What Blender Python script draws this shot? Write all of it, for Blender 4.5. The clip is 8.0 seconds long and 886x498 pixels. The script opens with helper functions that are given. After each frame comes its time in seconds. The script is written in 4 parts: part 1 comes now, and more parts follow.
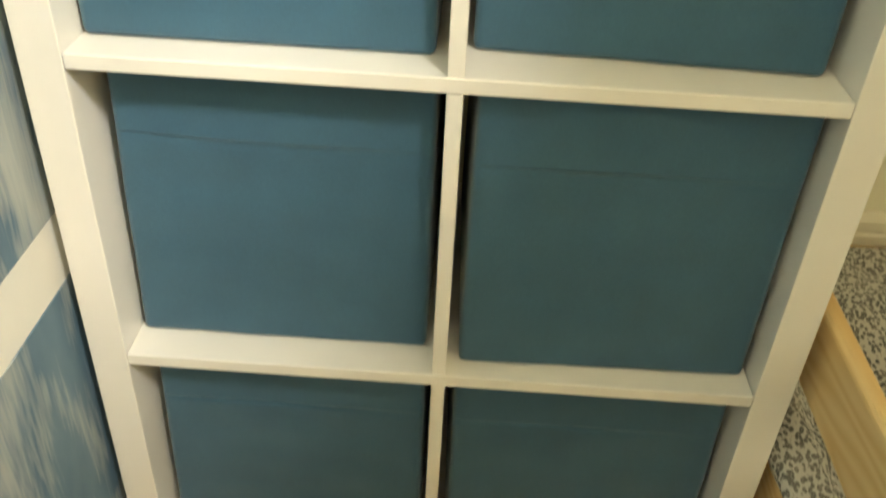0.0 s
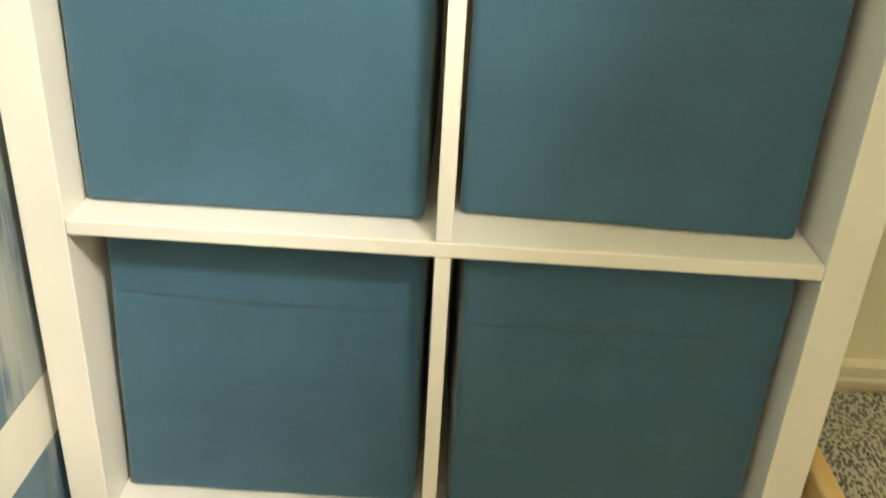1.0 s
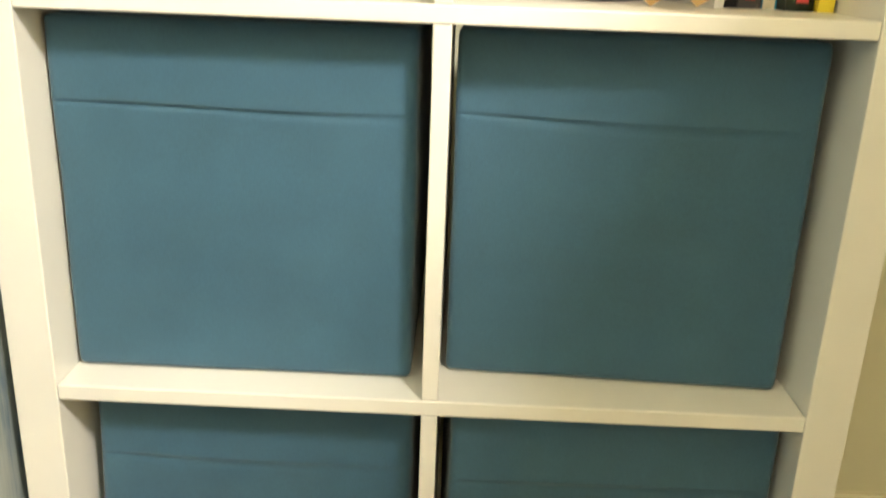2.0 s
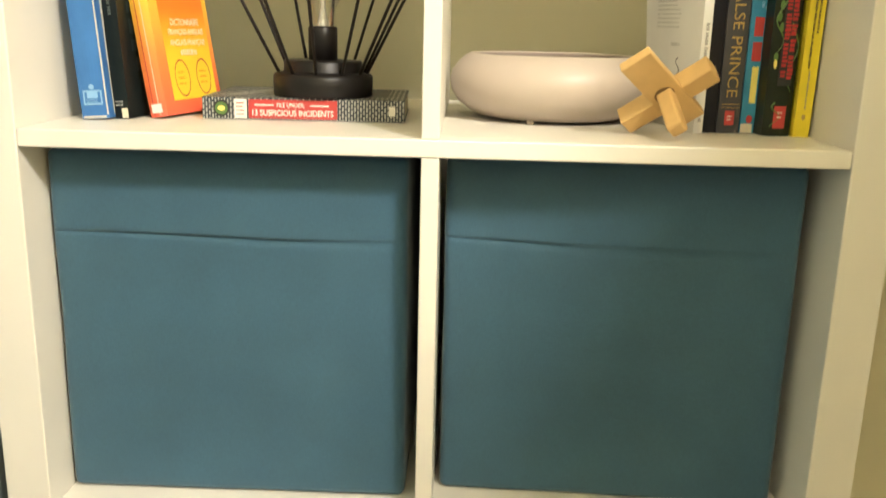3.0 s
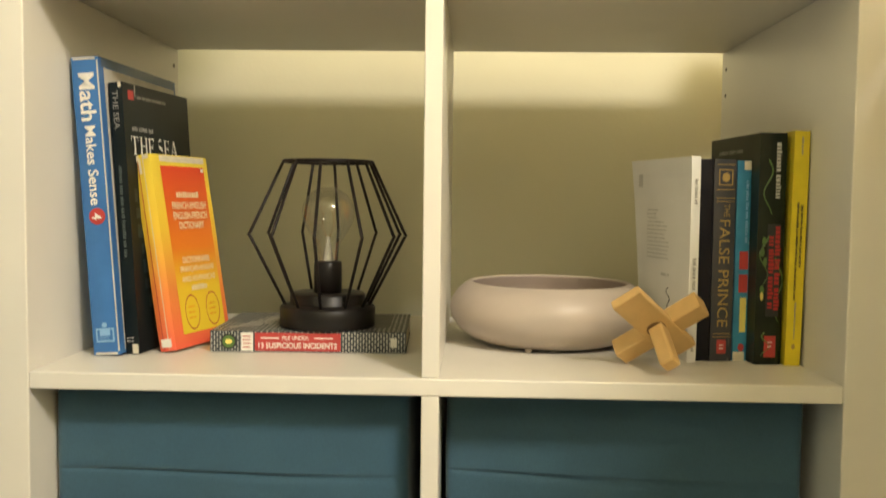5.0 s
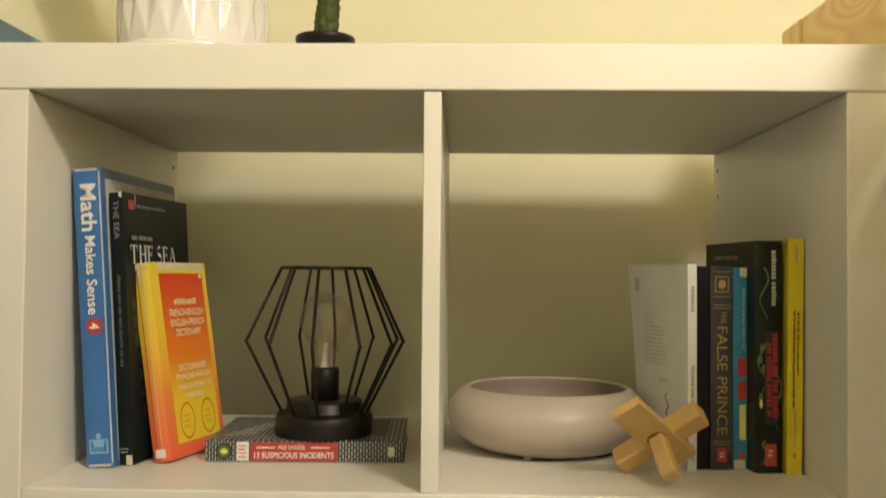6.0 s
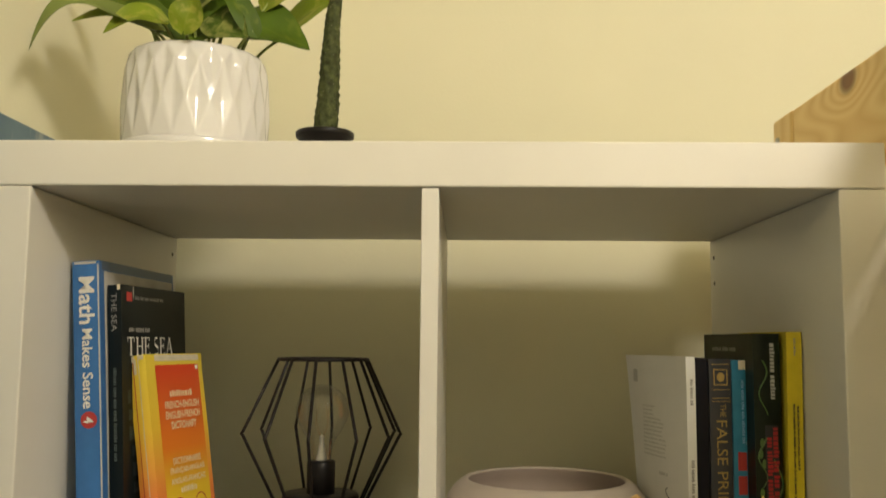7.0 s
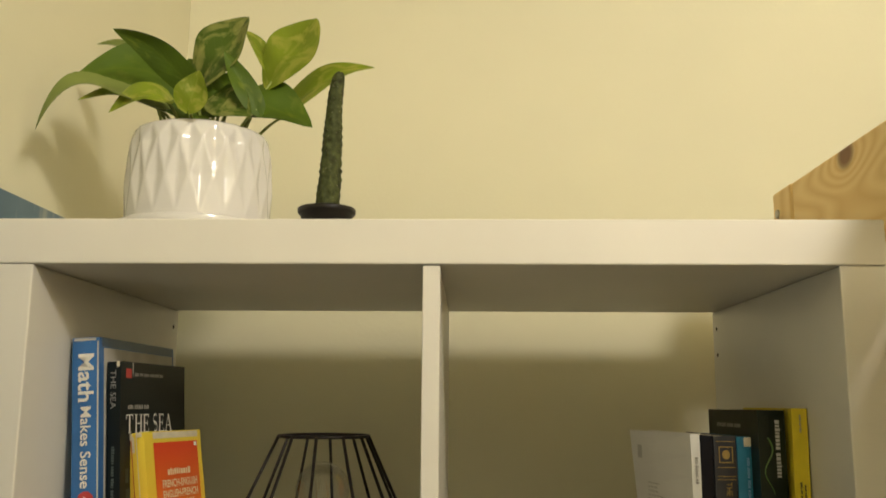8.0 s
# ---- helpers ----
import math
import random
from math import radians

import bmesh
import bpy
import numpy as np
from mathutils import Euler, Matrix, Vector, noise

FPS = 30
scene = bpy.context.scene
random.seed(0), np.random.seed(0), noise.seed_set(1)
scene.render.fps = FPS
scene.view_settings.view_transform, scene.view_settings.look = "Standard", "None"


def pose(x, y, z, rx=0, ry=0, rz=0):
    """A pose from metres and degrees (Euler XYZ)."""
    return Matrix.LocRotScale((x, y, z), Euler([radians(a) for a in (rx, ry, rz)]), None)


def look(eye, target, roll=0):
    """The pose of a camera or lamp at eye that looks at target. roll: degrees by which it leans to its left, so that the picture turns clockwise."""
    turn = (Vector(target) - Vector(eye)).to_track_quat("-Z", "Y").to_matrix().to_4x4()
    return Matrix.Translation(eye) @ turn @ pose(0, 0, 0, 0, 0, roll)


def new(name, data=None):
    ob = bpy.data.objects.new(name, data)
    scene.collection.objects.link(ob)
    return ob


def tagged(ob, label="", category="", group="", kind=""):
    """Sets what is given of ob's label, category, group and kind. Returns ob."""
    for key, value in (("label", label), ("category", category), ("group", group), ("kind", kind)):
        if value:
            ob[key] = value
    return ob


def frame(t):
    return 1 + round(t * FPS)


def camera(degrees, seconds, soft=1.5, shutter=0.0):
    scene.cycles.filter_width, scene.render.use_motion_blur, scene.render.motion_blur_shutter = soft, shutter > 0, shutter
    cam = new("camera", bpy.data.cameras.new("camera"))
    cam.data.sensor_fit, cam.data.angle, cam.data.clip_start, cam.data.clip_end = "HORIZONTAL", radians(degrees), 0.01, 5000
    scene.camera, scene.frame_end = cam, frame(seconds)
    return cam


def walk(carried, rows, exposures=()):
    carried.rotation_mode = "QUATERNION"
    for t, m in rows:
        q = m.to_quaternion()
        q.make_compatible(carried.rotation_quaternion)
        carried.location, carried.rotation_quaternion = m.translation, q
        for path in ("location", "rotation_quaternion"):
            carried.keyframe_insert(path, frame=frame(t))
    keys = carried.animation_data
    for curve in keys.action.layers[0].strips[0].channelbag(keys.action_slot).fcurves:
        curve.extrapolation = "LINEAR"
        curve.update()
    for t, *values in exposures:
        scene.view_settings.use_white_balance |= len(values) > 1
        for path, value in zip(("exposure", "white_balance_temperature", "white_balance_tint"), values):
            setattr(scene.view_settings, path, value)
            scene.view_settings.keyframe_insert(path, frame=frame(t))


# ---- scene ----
cam = camera(53.4, 8.0, 1.6, 0.5)
PATH = [
    (0, (0.01, -0.7, 1.059), (-0.02, 0.929, -0.101), 3.2),
    (0.5, (0.009, -0.704, 1.072), (-0.011, 1.021, 0.059), 3.4),
    (1, (0.006, -0.705, 1.093), (-0.01, 1.077, 0.187), 3.3),
    (1.5, (0.008, -0.706, 1.114), (-0.009, 1.134, 0.332), 2.8),
    (2, (0.016, -0.713, 1.134), (-0.008, 1.177, 0.482), 2.2),
    (2.2, (0.018, -0.716, 1.14), (-0.01, 1.193, 0.543), 1.8),
    (3.3, (0.029, -0.717, 1.193), (-0.012, 1.231, 0.743), 1.4),
    (3.5, (0.028, -0.718, 1.195), (-0.01, 1.241, 0.794), 1.4),
    (4, (0.033, -0.722, 1.21), (-0.018, 1.253, 0.896), 1.1),
    (4.5, (0.033, -0.728, 1.224), (-0.031, 1.261, 1.019), 0.7),
    (5.8, (0.031, -0.731, 1.268), (-0.029, 1.268, 1.283), 0.6),
    (6, (0.028, -0.732, 1.272), (-0.022, 1.267, 1.328), 0.5),
    (6.5, (0.027, -0.734, 1.286), (-0.022, 1.261, 1.427), 0.6),
    (7, (0.029, -0.736, 1.294), (-0.019, 1.252, 1.506), 0.5),
    (7.5, (0.03, -0.738, 1.303), (-0.022, 1.241, 1.588), 0.5),
    (8, (0.03, -0.738, 1.309), (-0.024, 1.231, 1.655), 0.4),
]
EXPOSURES = [(0, 1.55, 5850, 11), (1.5, 1.58, 5900, 11), (2.2, 1.50, 6000, 12), (3.5, 1.18, 6380, 12), (4.5, 0.85, 6480, 12), (6.0, 0.11, 6520, 12), (6.5, -0.06, 6450, 12), (8.0, -0.22, 6370, 12)]
walk(cam, [(t, look(eye, target, roll)) for t, eye, target, roll in PATH], EXPOSURES)

# world: a dim closed room, lit by one warm ceiling lamp beside the bunk bed
world = bpy.data.worlds.new("world")
scene.world = world
world.use_nodes = True
world.node_tree.nodes["Background"].inputs[0].default_value = (0.02, 0.02, 0.02, 1)
lamp_data = bpy.data.lights.new("ceiling_light", "SPOT")
lamp_data.spot_size, lamp_data.spot_blend = radians(174), 0.12
lamp_data.energy = 79
lamp_data.color = (1.0, 0.925, 0.785)
lamp_data.shadow_soft_size = 0.14
ceiling_light = new("ceiling_light", lamp_data)
ceiling_light.matrix_world = pose(0.80, -1.30, 2.34)


# ---- materials ----
def nodes_of(name):
    m = bpy.data.materials.new(name)
    m.use_nodes = True
    t = m.node_tree
    return m, t, t.nodes["Principled BSDF"]


def add(t, kind, **values):
    n = t.nodes.new(kind)
    for key, v in values.items():
        n.inputs[key.replace("_", " ")].default_value = v
    return n


def ramp(t, source, stops):
    r = t.nodes.new("ShaderNodeValToRGB")
    while len(r.color_ramp.elements) < len(stops):
        r.color_ramp.elements.new(0.5)
    for e, (p, c) in zip(r.color_ramp.elements, stops):
        e.position, e.color = p, (*c, 1)
    t.links.new(source, r.inputs[0])
    return r.outputs[0]


def coords(t, scale=(1, 1, 1), turn=(0, 0, 0)):
    c = t.nodes.new("ShaderNodeTexCoord")
    mp = t.nodes.new("ShaderNodeMapping")
    mp.inputs["Scale"].default_value = scale
    mp.inputs["Rotation"].default_value = turn
    t.links.new(c.outputs["Object"], mp.inputs[0])
    return mp.outputs[0]


def noise_on(t, vec, scale, detail=4.0, distortion=0.0):
    n = add(t, "ShaderNodeTexNoise", Scale=scale, Detail=detail, Distortion=distortion)
    t.links.new(vec, n.inputs["Vector"])
    return n.outputs["Fac"]


def bump_on(t, bsdf, height, strength, distance):
    b = add(t, "ShaderNodeBump", Strength=strength, Distance=distance)
    t.links.new(height, b.inputs["Height"])
    t.links.new(b.outputs[0], bsdf.inputs["Normal"])


def mix(t, fac, a, b):
    m = t.nodes.new("ShaderNodeMix")
    m.data_type = "RGBA"
    for sock, v in ((m.inputs[0], fac), (m.inputs[6], a), (m.inputs[7], b)):
        if hasattr(v, "is_output"):
            t.links.new(v, sock)
        else:
            sock.default_value = v if isinstance(v, (int, float)) else (*v, 1)
    return m.outputs[2]


def maths(t, op, a, b=0.0):
    n = t.nodes.new("ShaderNodeMath")
    n.operation = op
    for sock, v in zip(n.inputs, (a, b)):
        if hasattr(v, "is_output"):
            t.links.new(v, sock)
        else:
            sock.default_value = v
    return n.outputs[0]


def plain(name, colour, rough=0.5, vary=0.12, scale=30.0, bump=0.1, depth=0.0005, metal=0.0, coat=0.0, grain=400.0, spec=0.5):
    """Two scales of variation on one base colour, with a fine relief."""
    m, t, p = nodes_of(name)
    v = coords(t)
    big = noise_on(t, v, scale, 3)
    dark = tuple(c * (1 - vary) for c in colour)
    light = tuple(min(1, c * (1 + vary)) for c in colour)
    t.links.new(ramp(t, big, [(0.3, dark), (0.7, light)]), p.inputs["Base Color"])
    fine = noise_on(t, v, grain, 2)
    bump_on(t, p, fine, bump, depth)
    p.inputs["Metallic"].default_value = metal
    p.inputs["Coat Weight"].default_value = coat
    p.inputs["Specular IOR Level"].default_value = spec
    lo = maths(t, "MULTIPLY_ADD", big, 0.15)
    lo.node.inputs[2].default_value = rough - 0.075
    t.links.new(lo, p.inputs["Roughness"])
    return m


def fabric(name, colour):
    """Felted woven cloth: fine threads both ways, soft blotches."""
    m, t, p = nodes_of(name)
    v = coords(t)
    blot = noise_on(t, v, 14, 4)
    thread = noise_on(t, coords(t, (1400, 1400, 220)), 1.0, 2)
    weft = noise_on(t, coords(t, (220, 220, 1400)), 1.0, 2)
    both = maths(t, "ADD", thread, weft)
    base = ramp(t, blot, [(0.25, tuple(c * 0.90 for c in colour)), (0.75, tuple(c * 1.10 for c in colour))])
    tint = ramp(t, maths(t, "MULTIPLY", both, 0.5), [(0.3, (0.86, 0.86, 0.86)), (0.7, (1.1, 1.1, 1.1))])
    mul = t.nodes.new("ShaderNodeMix")
    mul.data_type, mul.blend_type = "RGBA", "MULTIPLY"
    mul.inputs[0].default_value = 1.0
    t.links.new(base, mul.inputs[6])
    t.links.new(tint, mul.inputs[7])
    t.links.new(mul.outputs[2], p.inputs["Base Color"])
    bump_on(t, p, both, 0.25, 0.0006)
    p.inputs["Roughness"].default_value = 0.75
    p.inputs["Sheen Weight"].default_value = 0.25
    p.inputs["Sheen Roughness"].default_value = 0.5
    return m


def pine(name, along, tone=1.0, knot=None):
    """Pine with grain along one axis: 0, 1 or 2. knot: a point on the face, round which the grain flows."""
    m, t, p = nodes_of(name)
    c = t.nodes.new("ShaderNodeTexCoord")
    scale = [1.0, 1.0, 1.0]
    scale[along] = 0.12
    v = coords(t, tuple(scale))
    warp = noise_on(t, v, 7, 2)
    rings = maths(t, "MULTIPLY", warp, 34)
    if knot:
        d = t.nodes.new("ShaderNodeVectorMath")
        d.operation = "SUBTRACT"
        t.links.new(c.outputs["Object"], d.inputs[0])
        d.inputs[1].default_value = knot
        s = t.nodes.new("ShaderNodeVectorMath")
        s.operation = "MULTIPLY"
        s.inputs[1].default_value = tuple(0.75 if i == along else (0.0 if i == 0 else 1.0) for i in range(3))
        t.links.new(d.outputs[0], s.inputs[0])
        ln = t.nodes.new("ShaderNodeVectorMath")
        ln.operation = "LENGTH"
        t.links.new(s.outputs[0], ln.inputs[0])
        near = ln.outputs["Value"]
        pull = maths(t, "POWER", 2.718, maths(t, "MULTIPLY", near, -22.0))
        rings = maths(t, "ADD", rings, maths(t, "MULTIPLY", pull, 13.0))
    wave = maths(t, "PINGPONG", rings, 1.0)
    fine_scale = [700.0, 700.0, 700.0]
    fine_scale[along] = 18.0
    fine = noise_on(t, coords(t, tuple(fine_scale)), 1.0, 2)
    a, b = [tuple(x * tone for x in col) for col in ((0.80, 0.60, 0.29), (0.70, 0.47, 0.18))]
    col = ramp(t, wave, [(0.15, a), (0.95, b)])
    col = mix(t, maths(t, "MULTIPLY", fine, 0.35), col, tuple(x * tone for x in (0.70, 0.48, 0.20)))
    if knot:
        inside = ramp(t, near, [(0.010, (1, 1, 1)), (0.0165, (0, 0, 0))])
        col = mix(t, inside, col, (0.20, 0.085, 0.030))
    t.links.new(col, p.inputs["Base Color"])
    bump_on(t, p, fine, 0.12, 0.0004)
    p.inputs["Roughness"].default_value = 0.45
    return m


def brushed_blue(name):
    """Slate-blue wall paint with dry cream brush strokes that run mostly up and down."""
    m, t, p = nodes_of(name)
    v = coords(t, (1, 2.2, 0.9), (0.25, 0, 0))
    patches = noise_on(t, v, 4.6, 2, 0.5)
    streak = noise_on(t, coords(t, (1, 150, 14), (0.16, 0, 0)), 1.0, 5, 0.5)
    rag = maths(t, "ADD", patches, maths(t, "MULTIPLY", maths(t, "SUBTRACT", streak, 0.5), 0.34))
    amount = ramp(t, rag, [(0.545, (0, 0, 0)), (0.595, (0.40, 0.40, 0.40)), (0.65, (0.75, 0.75, 0.75)), (0.73, (1, 1, 1))])
    tone = noise_on(t, coords(t, (1, 3, 1.5)), 5, 3)
    blue = ramp(t, tone, [(0.3, (0.085, 0.150, 0.210)), (0.7, (0.150, 0.225, 0.275))])
    col = mix(t, maths(t, "MULTIPLY", amount, 0.66), blue, (0.52, 0.52, 0.44))
    t.links.new(col, p.inputs["Base Color"])
    bump_on(t, p, streak, 0.2, 0.0006)
    p.inputs["Roughness"].default_value = 0.55
    return m


def speckled_sheet(name):
    """White cotton printed with small grey-brown spots."""
    m, t, p = nodes_of(name)
    v = coords(t, (1, 0.55, 1), (0, 0, 0.4))
    n = add(t, "ShaderNodeTexVoronoi", Scale=190.0, Randomness=0.9)
    t.links.new(v, n.inputs["Vector"])
    wob = noise_on(t, v, 330, 2)
    d = maths(t, "ADD", n.outputs["Distance"], maths(t, "MULTIPLY", maths(t, "SUBTRACT", wob, 0.5), 0.42))
    spot = ramp(t, d, [(0.06, (0.55, 0.55, 0.55)), (0.22, (1, 1, 1)), (0.40, (1, 1, 1)), (0.58, (0, 0, 0))])
    shade = noise_on(t, v, 40, 2)
    dark = ramp(t, shade, [(0.35, (0.075, 0.078, 0.075)), (0.65, (0.19, 0.18, 0.15))])
    t.links.new(mix(t, spot, (0.54, 0.53, 0.47), dark), p.inputs["Base Color"])
    bump_on(t, p, noise_on(t, v, 900, 2), 0.15, 0.0004)
    p.inputs["Roughness"].default_value = 0.85
    return m


WHITE = plain("white_foil", (0.765, 0.735, 0.660), 0.34, 0.025, 9, 0.06, 0.0003)
WALL = plain("cream_wall_paint", (0.735, 0.703, 0.515), 0.7, 0.03, 3, 0.25, 0.0008, grain=160)
# extra pale paint for the unseen walls, so they bounce light into the cubes
BOUNCE_WALL = plain("pale_bounce_paint", (0.89, 0.84, 0.63), 0.75, 0.03, 3, 0.25, 0.0008, grain=160)
STRIPE = plain("cream_stripe_paint", (0.78, 0.755, 0.655), 0.55, 0.04, 12, 0.2, 0.0006, grain=200)
CEILING = plain("ceiling_paint", (0.87, 0.84, 0.74), 0.8, 0.03, 4, 0.2)
TRIM = plain("cream_trim_paint", (0.72, 0.67, 0.50), 0.4, 0.03, 8, 0.05)
FLOOR = pine("floor_wood", 1, 0.78)
BLUE_PAINT = brushed_blue("brushed_blue_paint")
TEAL = fabric("teal_box_cloth", (0.036, 0.101, 0.159))
PINE = pine("pine", 1, 1.0)
PINE_KNOT = pine("pine_with_knot", 1, 1.1, (0.40, 0.105, 1.552))
PINE_UP = pine("pine_upright", 2, 1.05)
PINE_X = pine("pine_across", 0, 0.95)
SHEET = speckled_sheet("speckled_cotton")
STEEL = plain("steel", (0.45, 0.44, 0.42), 0.35, 0.1, 60, 0.05, metal=1.0)
HOLE = plain("dark_hole", (0.02, 0.018, 0.015), 0.9)


# ---- mesh helpers ----
def link(name, bm, material, smooth=False):
    me = bpy.data.meshes.new(name)
    bmesh.ops.recalc_face_normals(bm, faces=bm.faces)
    if smooth:
        for f in bm.faces:
            f.smooth = True
    bm.to_mesh(me)
    bm.free()
    me.materials.append(material)
    return new(name, me)


def part(name, bm, material, parent, label="", smooth=False, place=None):
    ob = link(name, bm, material, smooth)
    ob.parent = parent
    if place is not None:
        ob.matrix_basis = place
    return tagged(ob, label)


def box(x0, x1, y0, y1, z0, z1, bevel=0.0, segments=2):
    bm = bmesh.new()
    bmesh.ops.create_cube(bm, size=1, matrix=Matrix.LocRotScale(((x0 + x1) / 2, (y0 + y1) / 2, (z0 + z1) / 2), None, (x1 - x0, y1 - y0, z1 - z0)))
    if bevel:
        bmesh.ops.bevel(bm, geom=bm.edges[:], offset=bevel, segments=segments, profile=0.5, affect="EDGES")
    return bm


def cut(bm, axis, values):
    """Slice a mesh across an axis, for more points to bend it by."""
    no = [0, 0, 0]
    no[axis] = 1
    for v in values:
        co = [0, 0, 0]
        co[axis] = v
        bmesh.ops.bisect_plane(bm, geom=bm.verts[:] + bm.edges[:] + bm.faces[:], plane_co=co, plane_no=no)
    return bm


def lathe(profile, steps=48):
    """A turned body about z from (radius, height) pairs."""
    bm = bmesh.new()
    rings = []
    for r, z in profile:
        if r < 1e-6:
            rings.append([bm.verts.new((0, 0, z))])
        else:
            rings.append([bm.verts.new((r * math.cos(2 * math.pi * k / steps), r * math.sin(2 * math.pi * k / steps), z)) for k in range(steps)])
    for a, b in zip(rings, rings[1:]):
        for k in range(steps):
            j = (k + 1) % steps
            loop = [a[k % len(a)], a[j % len(a)], b[j % len(b)], b[k % len(b)]]
            bm.faces.new(list(dict.fromkeys(loop)))
    return bm


def tube(points, radius, steps=8, taper=None):
    """A round rod through points; taper: a radius for each point."""
    bm = bmesh.new()
    pts = [Vector(p) for p in points]
    rings = []
    for i, p in enumerate(pts):
        d = (pts[min(i + 1, len(pts) - 1)] - pts[max(i - 1, 0)]).normalized()
        side = d.cross(Vector((0.31, 0.87, 0.38))).normalized()
        up = d.cross(side)
        r = taper[i] if taper else radius
        rings.append([bm.verts.new(p + r * (math.cos(2 * math.pi * k / steps) * side + math.sin(2 * math.pi * k / steps) * up)) for k in range(steps)])
    for a, b in zip(rings, rings[1:]):
        for k in range(steps):
            j = (k + 1) % steps
            bm.faces.new((a[k], a[j], b[j], b[k]))
    bm.faces.new(rings[0])
    bm.faces.new(rings[-1])
    return bm


def thing(name, label, category, group="", at=(0, 0, 0), rz=0.0):
    ob = new(name)
    ob.matrix_basis = pose(*at, 0, 0, rz)
    ob.empty_display_size = 0.05
    return tagged(ob, label, category, group)


def setting(name, bm, material, label, category):
    return tagged(link(name, bm, material), label, category, kind="structure")


# ---- the room ----
LEFT, RIGHT, BACK, FRONT, HIGH = -0.405, 2.1, 0.55, -1.68, 2.46
# floor, ceiling, east and south walls are unseen, toned and placed for bounced light
setting("floor", box(LEFT - 0.1, RIGHT + 0.1, FRONT - 0.1, BACK + 0.1, -0.1, 0), FLOOR, "wooden floor of a small bedroom", "floor")
setting("ceiling", box(LEFT - 0.1, RIGHT + 0.1, FRONT - 0.1, BACK + 0.1, HIGH, HIGH + 0.1), CEILING, "plain white bedroom ceiling", "ceiling")
setting("wall_north", box(LEFT - 0.1, RIGHT + 0.1, BACK, BACK + 0.1, 0, HIGH), WALL, "pale cream-yellow painted wall behind the shelves", "wall")
setting("wall_west", box(LEFT - 0.1, LEFT, FRONT, BACK, 0, HIGH), WALL, "cream wall with blue painted bands below", "wall")
setting("wall_east", box(RIGHT, RIGHT + 0.1, FRONT, BACK, 0, HIGH), BOUNCE_WALL, "unseen pale cream wall, added to bounce light at the shelf", "wall")
setting("wall_south", box(LEFT - 0.1, RIGHT + 0.1, FRONT - 0.1, FRONT, 0, HIGH), BOUNCE_WALL, "unseen pale cream wall, added to bounce light at the shelf", "wall")
setting("wall_panel", box(LEFT, -0.399, FRONT, BACK, 0.552, 1.502, 0.001, 1), BLUE_PAINT, "slate-blue wall band with dry cream brush strokes", "wall panel")
setting("wall_panel", box(LEFT, -0.399, FRONT, BACK, 0.10, 0.475, 0.001, 1), BLUE_PAINT, "slate-blue wall band with dry cream brush strokes", "wall panel")
setting("wall_stripe", box(LEFT, -0.3995, FRONT, BACK, 0.4755, 0.5515), STRIPE, "cream-white painted stripe between blue bands", "wall panel")
base = bmesh.new()
section = [(0, 0.0), (-0.016, 0.0), (-0.016, 0.262), (-0.012, 0.268), (-0.012, 0.272), (-0.019, 0.276), (-0.019, 0.292), (-0.010, 0.305), (0, 0.305)]
ends = [[base.verts.new((x, BACK + dy, z)) for dy, z in section] for x in (LEFT, RIGHT)]
for k in range(len(section) - 1):
    base.faces.new((ends[0][k], ends[0][k + 1], ends[1][k + 1], ends[1][k]))
setting("baseboard", base, TRIM, "tall cream baseboard with a grooved moulding", "baseboard")

# ---- the white cube shelf ----
HALF, SIDE, DEPTH = 0.3425, 0.3825, 0.39
CELLS = [(0.04, 0.375), (0.39, 0.725), (0.74, 1.075), (1.09, 1.425)]
shelf_unit = thing("shelf_unit", "white foil-covered open shelf with two columns of four cubes", "shelf")
part("bottom_panel", box(-SIDE, SIDE, 0, DEPTH, 0, 0.04, 0.0012), WHITE, shelf_unit)
part("top_panel", box(-SIDE, SIDE, 0, DEPTH, 1.4255, 1.465, 0.0015), WHITE, shelf_unit)
for x in (-1, 1):
    part("side_panel", box(min(x * HALF, x * SIDE), max(x * HALF, x * SIDE), 0.0005, DEPTH, 0.0404, 1.425, 0.0012), WHITE, shelf_unit)
for z in (0.375, 0.725, 1.075):
    part("shelf", box(-HALF + 0.0003, HALF - 0.0003, 0.001, DEPTH, z, z + 0.015, 0.0013), WHITE, shelf_unit)
for z0, z1 in CELLS:
    part("divider", box(-0.0075, 0.0075, 0.002, DEPTH, z0 + 0.0003, z1 - 0.0003, 0.001), WHITE, shelf_unit)
for x, z in ((1, 1.403), (1, 1.371), (-1, 1.403)):
    hole = bmesh.new()
    bmesh.ops.create_cone(hole, cap_ends=True, segments=10, radius1=0.0024, radius2=0.0024, depth=0.002, matrix=pose(x * (HALF + 0.0004), 0.372, z, 0, 90, 0))
    part("pin_hole", hole, HOLE, shelf_unit, "small dark pin hole")


